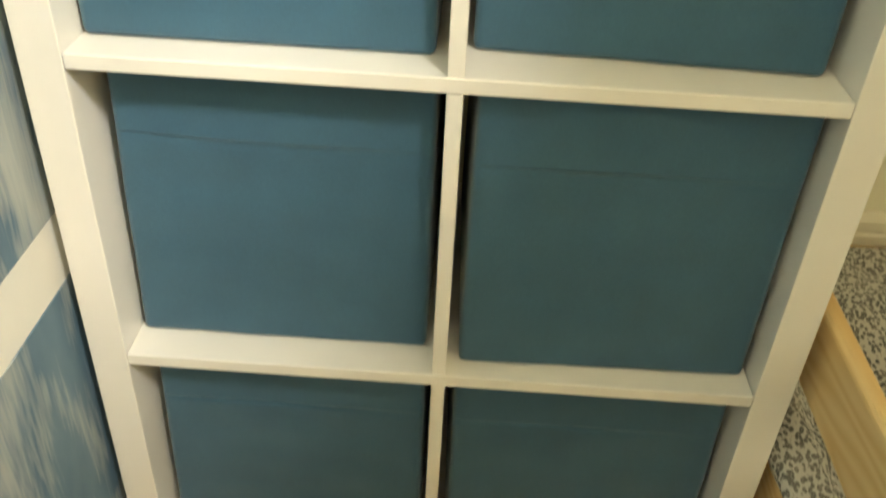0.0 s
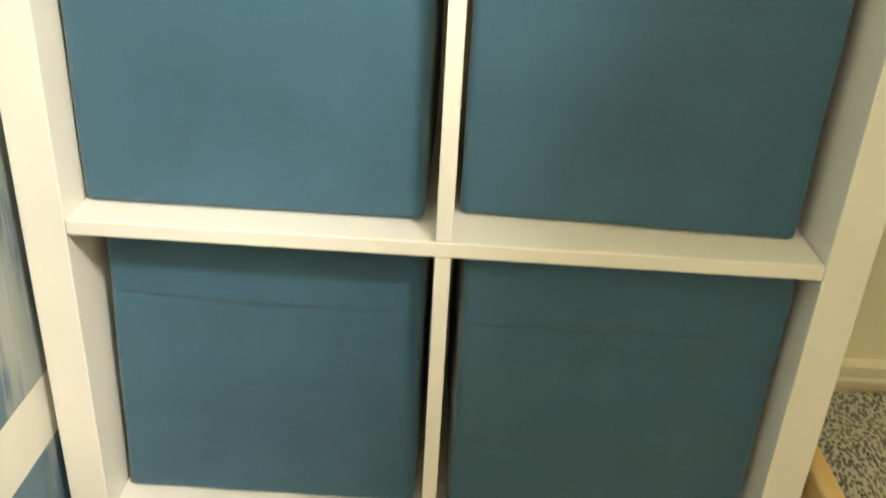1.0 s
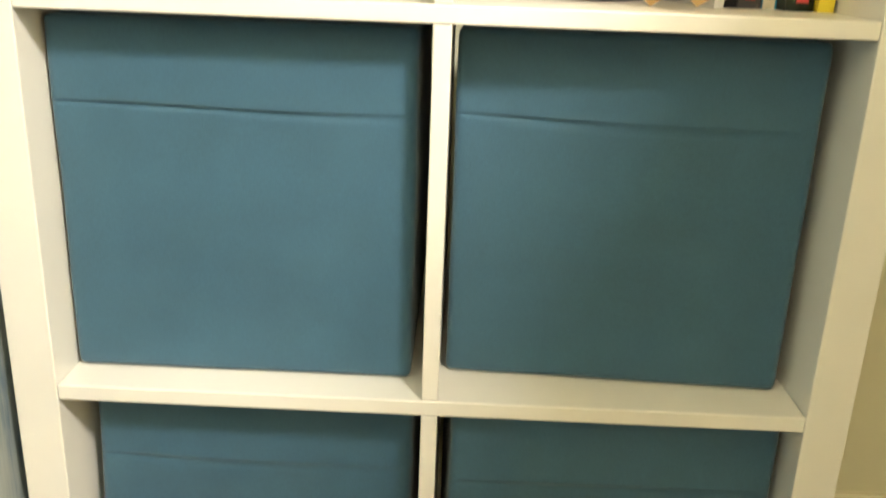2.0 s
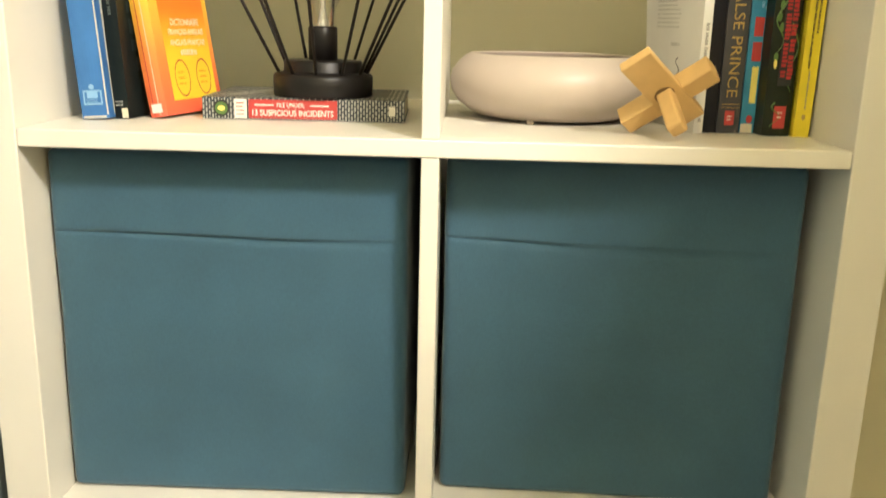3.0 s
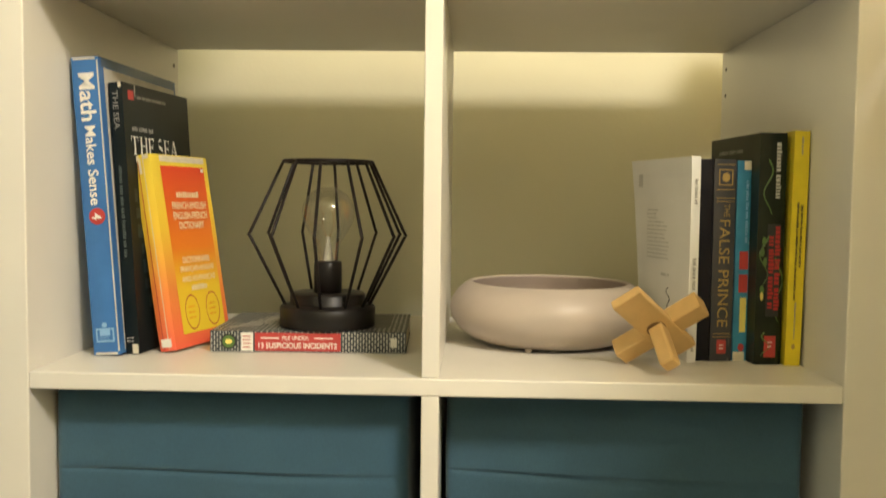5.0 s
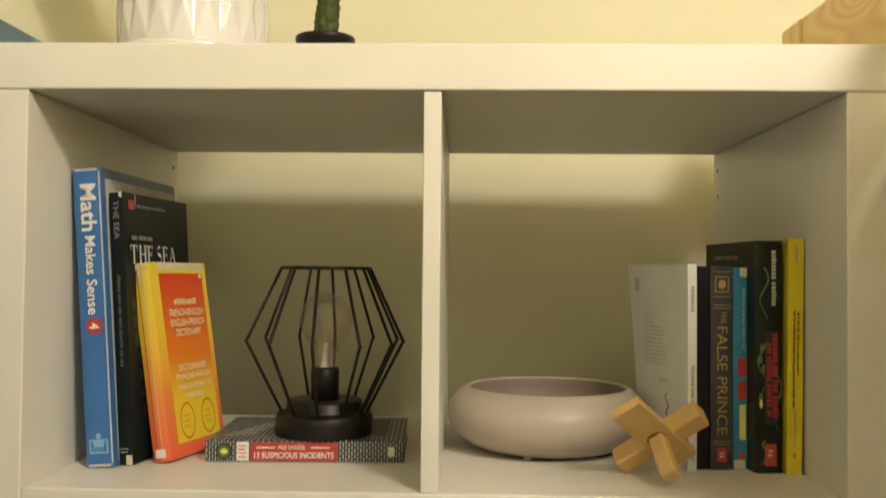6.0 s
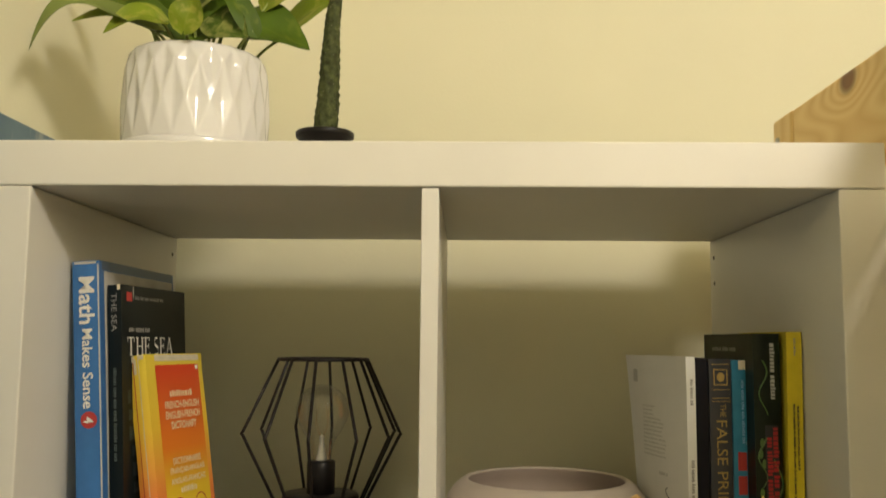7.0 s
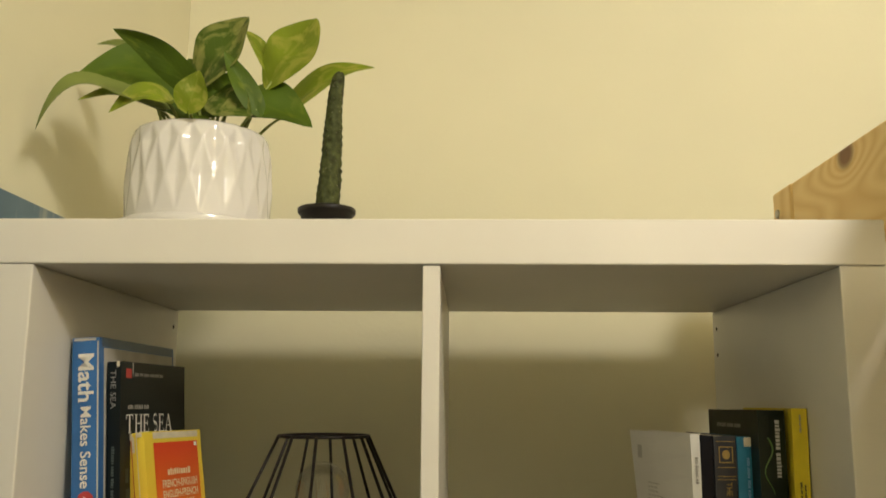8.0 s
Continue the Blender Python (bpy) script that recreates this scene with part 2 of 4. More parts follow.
# ---- cloth boxes ----
def cloth_box(x0, x1, y0, z0, turn, seed, sag, taper=0.0):
    """A felt-like box with a sewn fold below its top edge and slack front."""
    w, h, d = x1 - x0, 0.328, 0.345
    bm = box(0, w, 0, d, 0, h, 0.007, 4)
    seam = h - 0.075
    cut(bm, 0, [w * k / 26 for k in range(1, 26)])
    cut(bm, 2, [h * k / 22 for k in range(1, 22)] + [seam + o for o in (-0.012, -0.006, -0.003, -0.0015, 0, 0.0015, 0.003, 0.007)])
    for v in bm.verts:
        if v.co.y < 0.012:
            u, q = v.co.x / w, v.co.z / h
            inner = math.sin(math.pi * min(max(u, 0), 1)) ** 0.5 if 0 < u < 1 else 0
            line = seam - sag * u * 0.012 + 0.0015 * math.sin(5 * u + seed)
            fall = v.co.z - line
            fade = 1.0 - 0.55 * u * (0.4 + 0.6 * sag)
            dy = 0.0030 * math.exp(-((fall + 0.0012) / 0.0016) ** 2) * fade * inner
            dy -= 0.0016 * (math.exp(-fall / 0.035) if fall > -0.0004 else 0) * inner * fade
            dy += 0.0035 * inner * math.sin(math.pi * q) * (0.4 + 0.6 * noise.noise(Vector((u * 1.6, q * 1.3, seed))))
            dy += 0.0016 * inner * noise.noise(Vector((u * 4, q * 9, seed + 7)))
            v.co.y += dy
        v.co.x += taper * v.co.z / h * (1 - v.co.x / w)
        v.co.x += 0.0012 * noise.noise(Vector((v.co.z * 9, v.co.y * 6, seed + 3)))
    t = thing("storage_box", "teal-blue cloth storage box pushed into its white cube", "storage box", "cloth boxes in the shelf", (x0, y0, z0), turn)
    part("body", bm, TEAL, t, smooth=True)
    floor_board = box(0.012, w - 0.012, 0.012, d - 0.012, h - 0.0005, h + 0.001)
    part("lid", floor_board, TEAL, t)
    return t


cloth_box(-0.3395, -0.0200, 0.042, 0.7405, 0.0, 1, 0.02)
cloth_box(0.0125, 0.3300, 0.063, 0.7405, -2.6, 2, 0.35)
cloth_box(-0.3365, -0.0170, 0.044, 0.3905, 0.0, 3, 0.5, 0.010)
cloth_box(0.0205, 0.3360, 0.024, 0.3905, 1.4, 4, 0.6)
cloth_box(-0.3355, -0.0160, 0.040, 0.0405, 0.0, 5, 0.4, 0.008)
cloth_box(0.0195, 0.3355, 0.030, 0.0405, 1.4, 6, 0.5)

# ---- the bunk bed ----
bunk_bed = thing("bunk_bed", "pine bunk bed with guard rails beside the shelf", "bunk bed")
BX, FAR, NEAR, WIDE = 0.400, 0.545, -1.50, 1.38
part("guard_rail", box(BX, BX + 0.022, NEAR, 0.249, 1.460, 1.560, 0.003), PINE_KNOT, bunk_bed, "pine guard rail with a dark knot")
part("side_rail", box(BX, BX + 0.026, NEAR, 0.311, 1.270, 1.414, 0.003), PINE, bunk_bed)
part("guard_rail", box(BX + 0.004, BX + 0.026, NEAR, FAR - 0.062, 0.378, 0.484, 0.0075, 3), PINE, bunk_bed)
part("side_rail", box(BX + 0.004, BX + 0.030, NEAR, FAR - 0.062, 0.13, 0.275, 0.004), PINE, bunk_bed)
for x in (BX, WIDE):
    for y in (FAR - 0.060, NEAR - 0.062):
        part("post", box(x, x + 0.060, y, y + 0.060, 0, 1.412 if y > 0 else 1.561, 0.004), PINE_UP, bunk_bed)
for z0, z1 in ((0.13, 0.275), (0.378, 0.484), (1.27, 1.414), (1.46, 1.56)):
    part("side_rail", box(WIDE + 0.03, WIDE + 0.056, NEAR, FAR - 0.062, z0, z1, 0.004), PINE, bunk_bed)
for y in (FAR - 0.04, NEAR - 0.04):
    for z0, z1 in ((0.13, 0.25), (1.27, 1.40)):
        part("end_rail", box(BX + 0.062, WIDE - 0.002, y, y + 0.022, z0, z1, 0.003), PINE_X, bunk_bed)
for z in (0.125, 1.265):
    for k in range(13):
        y = NEAR + 0.06 + k * 0.147
        part("slat", box(BX + 0.034, WIDE + 0.026, y, y + 0.07, z, z + 0.018), PINE_X, bunk_bed)
part("rail_end_block", box(BX - 0.001, BX + 0.068, 0.250, 0.311, 1.458, 1.561, 0.004), PINE_UP, bunk_bed, "short pine end block")
bolt = bmesh.new()
bmesh.ops.create_cone(bolt, cap_ends=True, segments=16, radius1=0.006, radius2=0.005, depth=0.004, matrix=pose(BX - 0.001, 0.294, 1.533, 0, -90, 0))
part("bolt", bolt, STEEL, bunk_bed, "steel bolt head")


def mattress(z0, z1, name, label, spill):
    bm = box(BX + 0.036, WIDE + 0.024, NEAR + 0.01, FAR - 0.025 if spill else FAR - 0.07, z0, z1, 0.028, 4)
    cut(bm, 0, [BX + 0.06 + 0.05 * k for k in range(19)])
    cut(bm, 1, [NEAR + 0.05 + 0.045 * k for k in range(43)])
    for v in bm.verts:
        if v.co.z > (z0 + z1) / 2:
            v.co.z += 0.018 * noise.noise(Vector((v.co.x * 7, v.co.y * 6, 2))) + 0.009 * noise.noise(Vector((v.co.x * 22, v.co.y * 12, 5)))
    ob = thing(name, label, "mattress")
    part("sheet", bm, SHEET, ob, "cotton sheet printed with small spots", True)
    part("core", box(BX + 0.045, WIDE + 0.015, NEAR + 0.02, FAR - 0.08, z0 - 0.001, z0 + 0.05, 0.012), CEILING, ob, "white mattress core")
    if spill:
        hem = bmesh.new()
        prev = None
        for k in range(61):
            y = -0.75 + 1.05 * k / 60
            drop = 0.014 + 0.018 * noise.noise(Vector((y * 5, 1, 3))) + 0.008 * noise.noise(Vector((y * 17, 4, 3)))
            ripple = 0.0020 * noise.noise(Vector((y * 30, 2, 8)))
            line = [(BX + 0.075, z1 - 0.004), (BX + 0.045, z0 + 0.142), (BX + 0.030, z0 + 0.1365), (BX + 0.014, z0 + 0.1345 + ripple), (BX + 0.004, z0 + 0.1325 + ripple), (BX - 0.0005 + ripple, z0 + 0.126), (BX - 0.0010 + ripple * 1.5, z0 + 0.131 - drop * 0.5), (BX + ripple * 2, z0 + 0.131 - drop)]
            ring = [hem.verts.new((x, y, z)) for x, z in line]
            if prev:
                for j in range(len(line) - 1):
                    hem.faces.new((prev[j], ring[j], ring[j + 1], prev[j + 1]))
            prev = ring
        cloth = part("hem", hem, SHEET, ob, "loose sheet edge hanging over the rail", True)
        thick = cloth.modifiers.new("thickness", "SOLIDIFY")
        thick.thickness = 0.0012
        thick.offset = 0.0
    return ob


mattress(0.144, 0.265, "mattress", "mattress in a white sheet with grey-brown spots on the lower bunk", True)
# unseen upper mattress, added to keep the lamp off the right-hand boxes
mattress(1.284, 1.402, "mattress", "unseen mattress in a spotted sheet on the upper bunk, added for its shade", False)


# ---- books ----
def ink(name, colour, rough=0.4):
    return plain(name, colour, rough, 0.08, 60, 0.05, 0.0002)


INK_WHITE = ink("white_ink", (0.78, 0.76, 0.70))
INK_BLACK = ink("black_ink", (0.02, 0.02, 0.02))
INK_RED = ink("red_ink", (0.46, 0.045, 0.040))
INK_DARK_RED = ink("dark_red_ink", (0.42, 0.020, 0.022))
INK_CREAM = ink("cream_ink", (0.82, 0.68, 0.42))
INK_GOLD = plain("gold_ink", (0.42, 0.29, 0.09), 0.35, 0.2, 200, 0.1, 0.0002, 0.3)
INK_GREY = ink("grey_ink", (0.30, 0.29, 0.27))
INK_YELLOW = ink("yellow_ink", (0.80, 0.66, 0.16))
INK_GREEN = ink("green_ink", (0.085, 0.17, 0.035))
INK_LIGHT_BLUE = ink("light_blue_ink", (0.22, 0.42, 0.66))
INK_PALE = ink("pale_grey_ink", (0.48, 0.47, 0.44))
INK_DIM = ink("dim_grey_green_ink", (0.085, 0.105, 0.095))
DIM_PRINT = plain("dim_teal_print", (0.018, 0.034, 0.036), 0.4, 0.6, 160, 0.05)
PAPER = plain("page_edges", (0.66, 0.60, 0.46), 0.8, 0.10, 90, 0.5, 0.0006, grain=1500)


def scuffed(name, colour, second=None, rough=0.35, worn=(0.6, 0.57, 0.5), amount=0.60):
    """Printed cover: slightly mottled colour, scuffs here and there."""
    m, t, p = nodes_of(name)
    v = coords(t)
    a = noise_on(t, v, 35, 4)
    col = ramp(t, a, [(0.3, tuple(c * 0.88 for c in colour)), (0.7, second or tuple(min(1, c * 1.10) for c in colour))])
    scratch = noise_on(t, coords(t, (90, 90, 25)), 1.0, 6, 0.8)
    col = mix(t, ramp(t, scratch, [(amount + 0.10, (0, 0, 0)), (amount + 0.16, (1, 1, 1))]), col, worn)
    t.links.new(col, p.inputs["Base Color"])
    bump_on(t, p, a, 0.08, 0.0005)
    p.inputs["Specular IOR Level"].default_value = 0.25
    p.inputs["Roughness"].default_value = rough
    return m


def shaded_print(name, stops, low, high, axis="Z"):
    """A printed cover that blends from colour to colour between two heights."""
    m, t, p = nodes_of(name)
    c = t.nodes.new("ShaderNodeTexCoord")
    s = t.nodes.new("ShaderNodeSeparateXYZ")
    t.links.new(c.outputs["Object"], s.inputs[0])
    r = t.nodes.new("ShaderNodeMapRange")
    r.inputs[1].default_value, r.inputs[2].default_value = low, high
    t.links.new(s.outputs[axis], r.inputs[0])
    t.links.new(ramp(t, r.outputs[0], stops), p.inputs["Base Color"])
    bump_on(t, p, noise_on(t, coords(t), 60, 3), 0.06, 0.0004)
    p.inputs["Roughness"].default_value = 0.38
    return m


def woven_print(name, scale):
    """Black and white interlaced strokes."""
    m, t, p = nodes_of(name)
    n = t.nodes.new("ShaderNodeTexBrick")
    n.inputs["Color1"].default_value = (0.42, 0.42, 0.39, 1)
    n.inputs["Color2"].default_value = (0.30, 0.30, 0.28, 1)
    n.inputs["Mortar"].default_value = (0.020, 0.026, 0.034, 1)
    n.inputs["Scale"].default_value = scale
    n.inputs["Mortar Size"].default_value = 0.052
    n.inputs["Mortar Smooth"].default_value = 0.3
    n.inputs["Brick Width"].default_value = 0.34
    n.inputs["Row Height"].default_value = 0.17
    c = t.nodes.new("ShaderNodeTexCoord")
    parts = t.nodes.new("ShaderNodeSeparateXYZ")
    join = t.nodes.new("ShaderNodeCombineXYZ")
    t.links.new(c.outputs["Object"], parts.inputs[0])
    t.links.new(parts.outputs["Z" if scale > 40 else "Y"], join.inputs[0])
    t.links.new(parts.outputs["X"], join.inputs[1])
    t.links.new(join.outputs[0], n.inputs["Vector"])
    t.links.new(n.outputs["Color"], p.inputs["Base Color"])
    p.inputs["Roughness"].default_value = 0.4
    return m


SPINE_DOWN = Matrix(((0, 1, 0), (0, 0, -1), (-1, 0, 0)))
SPINE_FLAT = Matrix(((1, 0, 0), (0, 0, -1), (0, 1, 0)))
FACE_RIGHT = Matrix(((0, 0, 1), (1, 0, 0), (0, 1, 0)))
FACE_LEFT = Matrix(((0, 0, -1), (-1, 0, 0), (0, 1, 0)))


def lettering(parent, words, centre, turn, length, height, material, bold=0.0):
    """Raised print fitted to a length and height, about a centre, in one of the turns above."""
    curve = bpy.data.curves.new("lettering", "FONT")
    curve.body = words
    curve.resolution_u = 3
    curve.offset = bold
    tmp = new("lettering", curve)
    me = bpy.data.meshes.new_from_object(tmp.evaluated_get(bpy.context.evaluated_depsgraph_get()))
    bpy.data.objects.remove(tmp)
    co = np.array([v.co for v in me.vertices])
    lo, hi = co.min(0), co.max(0)
    mid = (lo + hi) / 2
    sx, sy = length / (hi[0] - lo[0]), height / (hi[1] - lo[1])
    for v in me.vertices:
        v.co = turn @ Vector(((v.co.x - mid[0]) * sx, (v.co.y - mid[1]) * sy, 0.0009)) + Vector(centre)
    me.materials.clear()
    me.materials.append(material)
    ob = new("lettering", me)
    ob.parent = parent
    return ob


def serif_title(parent, words, centre, turn, length, height, material):
    """A title in capitals with thick stems, thin arms and serifs; cap height 1 before it is fitted."""
    quads = []

    def bar(x0, x1, y0, y1):
        quads.append(((x0, y0), (x1, y0), (x1, y1), (x0, y1)))

    def stem(x):
        bar(x - 0.07, x + 0.07, 0, 1)
        for y in (0.0, 0.95):
            bar(x - 0.15, x + 0.15, y, y + 0.05)

    at = 0.0
    for ch in words:
        if ch == "T":
            stem(at + 0.36)
            bar(at, at + 0.72, 0.94, 1.0)
            bar(at, at + 0.05, 0.74, 0.95)
            bar(at + 0.67, at + 0.72, 0.74, 0.95)
        elif ch == "H":
            stem(at + 0.15)
            stem(at + 0.67)
            bar(at + 0.2, at + 0.62, 0.48, 0.54)
        elif ch == "E":
            stem(at + 0.15)
            for y, w in ((0.0, 0.64), (0.48, 0.5), (0.94, 0.6)):
                bar(at + 0.2, at + w, y, y + 0.06)
                bar(at + w - 0.05, at + w, max(0, y - 0.12), min(1, y + 0.18))
        elif ch == "S":
            path = []
            for k in range(25):
                a = math.radians(50 + 220 * k / 12) if k <= 12 else math.radians(90 - 220 * (k - 12) / 12)
                cy = 0.745 if k <= 12 else 0.27
                path.append((at + 0.3 + 0.21 * math.cos(a), cy + 0.235 * math.sin(a)))
            for k in range(24):
                (x0, y0), (x1, y1) = path[k], path[k + 1]
                w = 0.045 + 0.045 * math.sin(math.pi * k / 23) ** 2
                quads.append(((x0, y0 - w), (x1, y1 - w), (x1, y1 + w), (x0, y0 + w)))
        elif ch == "A":
            for x0, w in ((0.10, 0.03), (0.72, 0.075)):
                quads.append(((at + x0 - w, 0), (at + x0 + w, 0), (at + 0.40 + w, 1), (at + 0.40 - w, 1)))
                bar(at + x0 - 0.13, at + x0 + 0.13, 0, 0.05)
            bar(at + 0.2, at + 0.6, 0.32, 0.37)
        at += {" ": 0.30, "S": 0.66, "E": 0.76}.get(ch, 0.88)
    bm = bmesh.new()
    for i, quad in enumerate(quads):
        lift = 0.0006 + 0.000004 * i
        bm.faces.new([bm.verts.new(turn @ Vector(((x / at - 0.5) * length, (y - 0.5) * height, lift)) + Vector(centre)) for x, y in quad])
    return part("lettering", bm, material, parent)


def patch(parent, name, centre, turn, length, height, material, lift=0.0002, label="", round_off=False):
    """A thin printed block or disc."""
    bm = bmesh.new()
    if round_off:
        bmesh.ops.create_circle(bm, cap_ends=True, segments=24, radius=0.5)
    else:
        bmesh.ops.create_grid(bm, x_segments=1, y_segments=1, size=0.5)
    for v in bm.verts:
        v.co = turn @ Vector((v.co.x * length, v.co.y * height, lift)) + Vector(centre)
    return part(name, bm, material, parent, label)


def bars(parent, centre, turn, length, height, rows, material, seed=0, run=(3, 8)):
    """Print too small to read: rows of short bars in word-like runs of so many, one mesh a row."""
    rnd = random.Random(seed)
    pitch = height / rows
    for k in range(rows):
        tall = pitch * (0.5 if rows > 1 else 0.8)
        end = length * (rnd.uniform(0.80, 1.0) if rows > 1 else 1.0)
        at, left = -length / 2, rnd.randint(*run)
        bm = bmesh.new()
        while at < end - length / 2 - tall * 0.3:
            w = tall * rnd.uniform(0.30, 0.62)
            up = tall * rnd.choice((0.36, 0.36, 0.5))
            corners = ((at, -tall * 0.36), (at + w, -tall * 0.36), (at + w, up), (at, up))
            y = height / 2 - pitch * (k + 0.5)
            bm.faces.new([bm.verts.new(turn @ Vector((px, y + py, 0.0008)) + Vector(centre)) for px, py in corners])
            left -= 1
            at += w + tall * 0.16
            if left < 1:
                at, left = at + tall * 0.40, rnd.randint(*run)
        part("print_bar", bm, material, parent)


def book(label, at, rz, t, d, h, cover, paperback=True, lean=0.0, pages=PAPER, group="books on the shelf", rounded=0.0, curl=0.0):
    """A standing book: local x is its thickness, -y its spine, z up. lean: degrees to its left; curl: how far its left cover springs open at the top."""
    ob = new("book")
    ob.empty_display_size = 0.05
    ob.matrix_basis = pose(*at, 0, -lean, rz)
    tagged(ob, label, "book", group)
    board = 0.0007 if paperback else 0.0024
    inset = 0.0005 if paperback else 0.003
    bm = bmesh.new()
    n = 8
    outer, inner = [], []
    for k in range(n + 1):
        u = k / n
        bow = rounded * math.sin(math.pi * u)
        outer.append((t * u, -bow))
        inner.append((board + (t - 2 * board) * u, board - bow))
    path = [(0, d)] + outer + [(t, d), (t - board, d)] + inner[::-1] + [(board, d)]
    zs = [h * k / 10 for k in range(11)]
    rings = []
    for z in zs:
        ring = []
        for x, y in path:
            wob = 0.0005 * noise.noise(Vector((x * 40 + at[0] * 50, y * 12, z * 14)))
            soft = 0.0006 if z in (zs[0], zs[-1]) and paperback else 0
            spring = curl * (y / d) ** 2 * (z / h) ** 1.3 if x < t / 2 and y > 0 else 0
            ring.append(bm.verts.new((x + wob - spring, y + wob + soft, z)))
        rings.append(ring)
    m = len(path)
    for a, b in zip(rings, rings[1:]):
        for k in range(m):
            j = (k + 1) % m
            bm.faces.new((a[k], a[j], b[j], b[k]))
    bm.faces.new(rings[0])
    bm.faces.new(rings[-1])
    cov = part("cover", bm, cover, ob)
    part("pages", box(board + 0.0002, t - board - 0.0002, board + 0.001, d - inset, inset, h - inset - 0.0004), pages, ob, "cream page block")
    return ob


Z = 1.0902
BLUE_COVER = scuffed("blue_cover", (0.050, 0.165, 0.420), rough=0.3, amount=0.66)
BLACK_COVER = scuffed("black_cover", (0.007, 0.011, 0.012), rough=0.36, amount=0.62)
WHITE_COVER = plain("white_cover", (0.75, 0.74, 0.70), 0.4, 0.03, 25, 0.05)
# near-black with the shade on the slate novel's left cover put into the colour
SHADED_COVER = scuffed("shaded_novel_cover", (0.006, 0.006, 0.011), rough=0.35, amount=0.75)
GREY_COVER = scuffed("slate_cover", (0.045, 0.050, 0.065), (0.075, 0.070, 0.070), 0.3, (0.3, 0.26, 0.2), 0.62)
CYAN_COVER = scuffed("sky_blue_cover", (0.030, 0.20, 0.37), (0.06, 0.29, 0.47), 0.3, (0.75, 0.74, 0.7), 0.58)
VINE_COVER = scuffed("dark_green_cover", (0.007, 0.011, 0.006), (0.015, 0.024, 0.011), 0.3, (0.07, 0.12, 0.04), 0.62)
YELLOW_COVER = scuffed("yellow_cover", (0.76, 0.60, 0.035), rough=0.35, amount=0.8)
MATH_BAND = scuffed("dull_blue_print", (0.075, 0.125, 0.215), rough=0.3, amount=0.66)
MATH_BACK = scuffed("pale_worn_edge", (0.55, 0.53, 0.48), rough=0.5)

# tall blue school book
bk = book("tall blue school book with white title on its spine", (-0.3190, 0.0780, Z), -2.0, 0.0258, 0.190, 0.277, BLUE_COVER, False, 4.0, rounded=0.0015)
X = 0.0129
lettering(bk, "Math", (X + 0.0012, -0.0016, 0.2400), SPINE_DOWN, 0.044, 0.0150, INK_WHITE, 0.02)
lettering(bk, "Makes Sense", (X + 0.0012, -0.0016, 0.1770), SPINE_DOWN, 0.073, 0.0100, INK_WHITE, 0.015)
patch(bk, "disc", (X + 0.0012, -0.0016, 0.1300), SPINE_DOWN, 0.0155, 0.0155, INK_RED, 0.0002, "red disc", True)
lettering(bk, "4", (X + 0.0012, -0.0016, 0.1300), SPINE_DOWN, 0.0062, 0.0095, INK_WHITE, 0.01)
patch(bk, "emblem", (X, -0.0016, 0.0190), SPINE_FLAT, 0.0175, 0.0130, INK_LIGHT_BLUE, 0.0002, "pale blue emblem")
patch(bk, "emblem", (X, -0.0016, 0.0190), SPINE_FLAT, 0.0145, 0.0100, BLUE_COVER, 0.0003)
patch(bk, "emblem", (X, -0.0016, 0.0215), SPINE_FLAT, 0.0100, 0.0060, INK_LIGHT_BLUE, 0.0004)
patch(bk, "emblem", (X, -0.0016, 0.0285), SPINE_FLAT, 0.0050, 0.0050, INK_LIGHT_BLUE, 0.0004, "", True)
bars(bk, (X, -0.0016, 0.0160), SPINE_FLAT, 0.0120, 0.0040, 2, INK_LIGHT_BLUE, 1)
patch(bk, "cover_band", (0.0258, 0.095, 0.2725), FACE_RIGHT, 0.180, 0.0085, MATH_BAND, 0.0002, "dull blue cover band")
patch(bk, "cover_band", (0.0258, 0.097, 0.1355), FACE_RIGHT, 0.176, 0.2640, MATH_BACK, 0.0002, "pale worn front cover")

for y, h in ((0.0258 * 0.5, 0.277), (0.0258 * 0.5, 0.0035)):
    patch(bk, "worn_edge", (y, -0.0012, h - 0.0018), SPINE_FLAT, 0.0210, 0.0022, MATH_BACK, 0.0006, "scuffed pale spine end")

patch(bk, "hinge_wear", (0.0248, -0.0006, 0.1385), SPINE_FLAT, 0.0014, 0.2700, MATH_BACK, 0.0006, "pale worn hinge")

# black picture book
bk = book("black picture book with white serif title, between other books", (-0.2925, 0.0880, Z), -6.5, 0.0135, 0.140, 0.256, BLACK_COVER, True, 3.6)
serif_title(bk, "THE SEA", (0.0135, 0.0590, 0.1975), FACE_RIGHT, 0.098, 0.0175, INK_WHITE)
bars(bk, (0.0135, 0.0340, 0.2130), FACE_RIGHT, 0.042, 0.006, 1, INK_GREY, 3)
patch(bk, "label_block", (0.0135, 0.0155, 0.2450), FACE_RIGHT, 0.011, 0.009, INK_RED, 0.0002, "small red block")
bars(bk, (0.0135, 0.0560, 0.2440), FACE_RIGHT, 0.060, 0.005, 1, INK_GREY, 4)
lettering(bk, "THE SEA", (0.0068, -0.0004, 0.2300), SPINE_DOWN, 0.036, 0.0055, INK_GREY)
bars(bk, (0.0068, -0.0004, 0.1350), SPINE_DOWN, 0.085, 0.0048, 1, INK_DIM, 5)
for k in range(7):
    patch(bk, "cover_print", (0.0135, 0.013 + 0.0025 * k, 0.150 - 0.017 * k), FACE_RIGHT, 0.006 + 0.003 * (k % 3), 0.013 - 0.003 * (k % 2), DIM_PRINT, 0.0003)
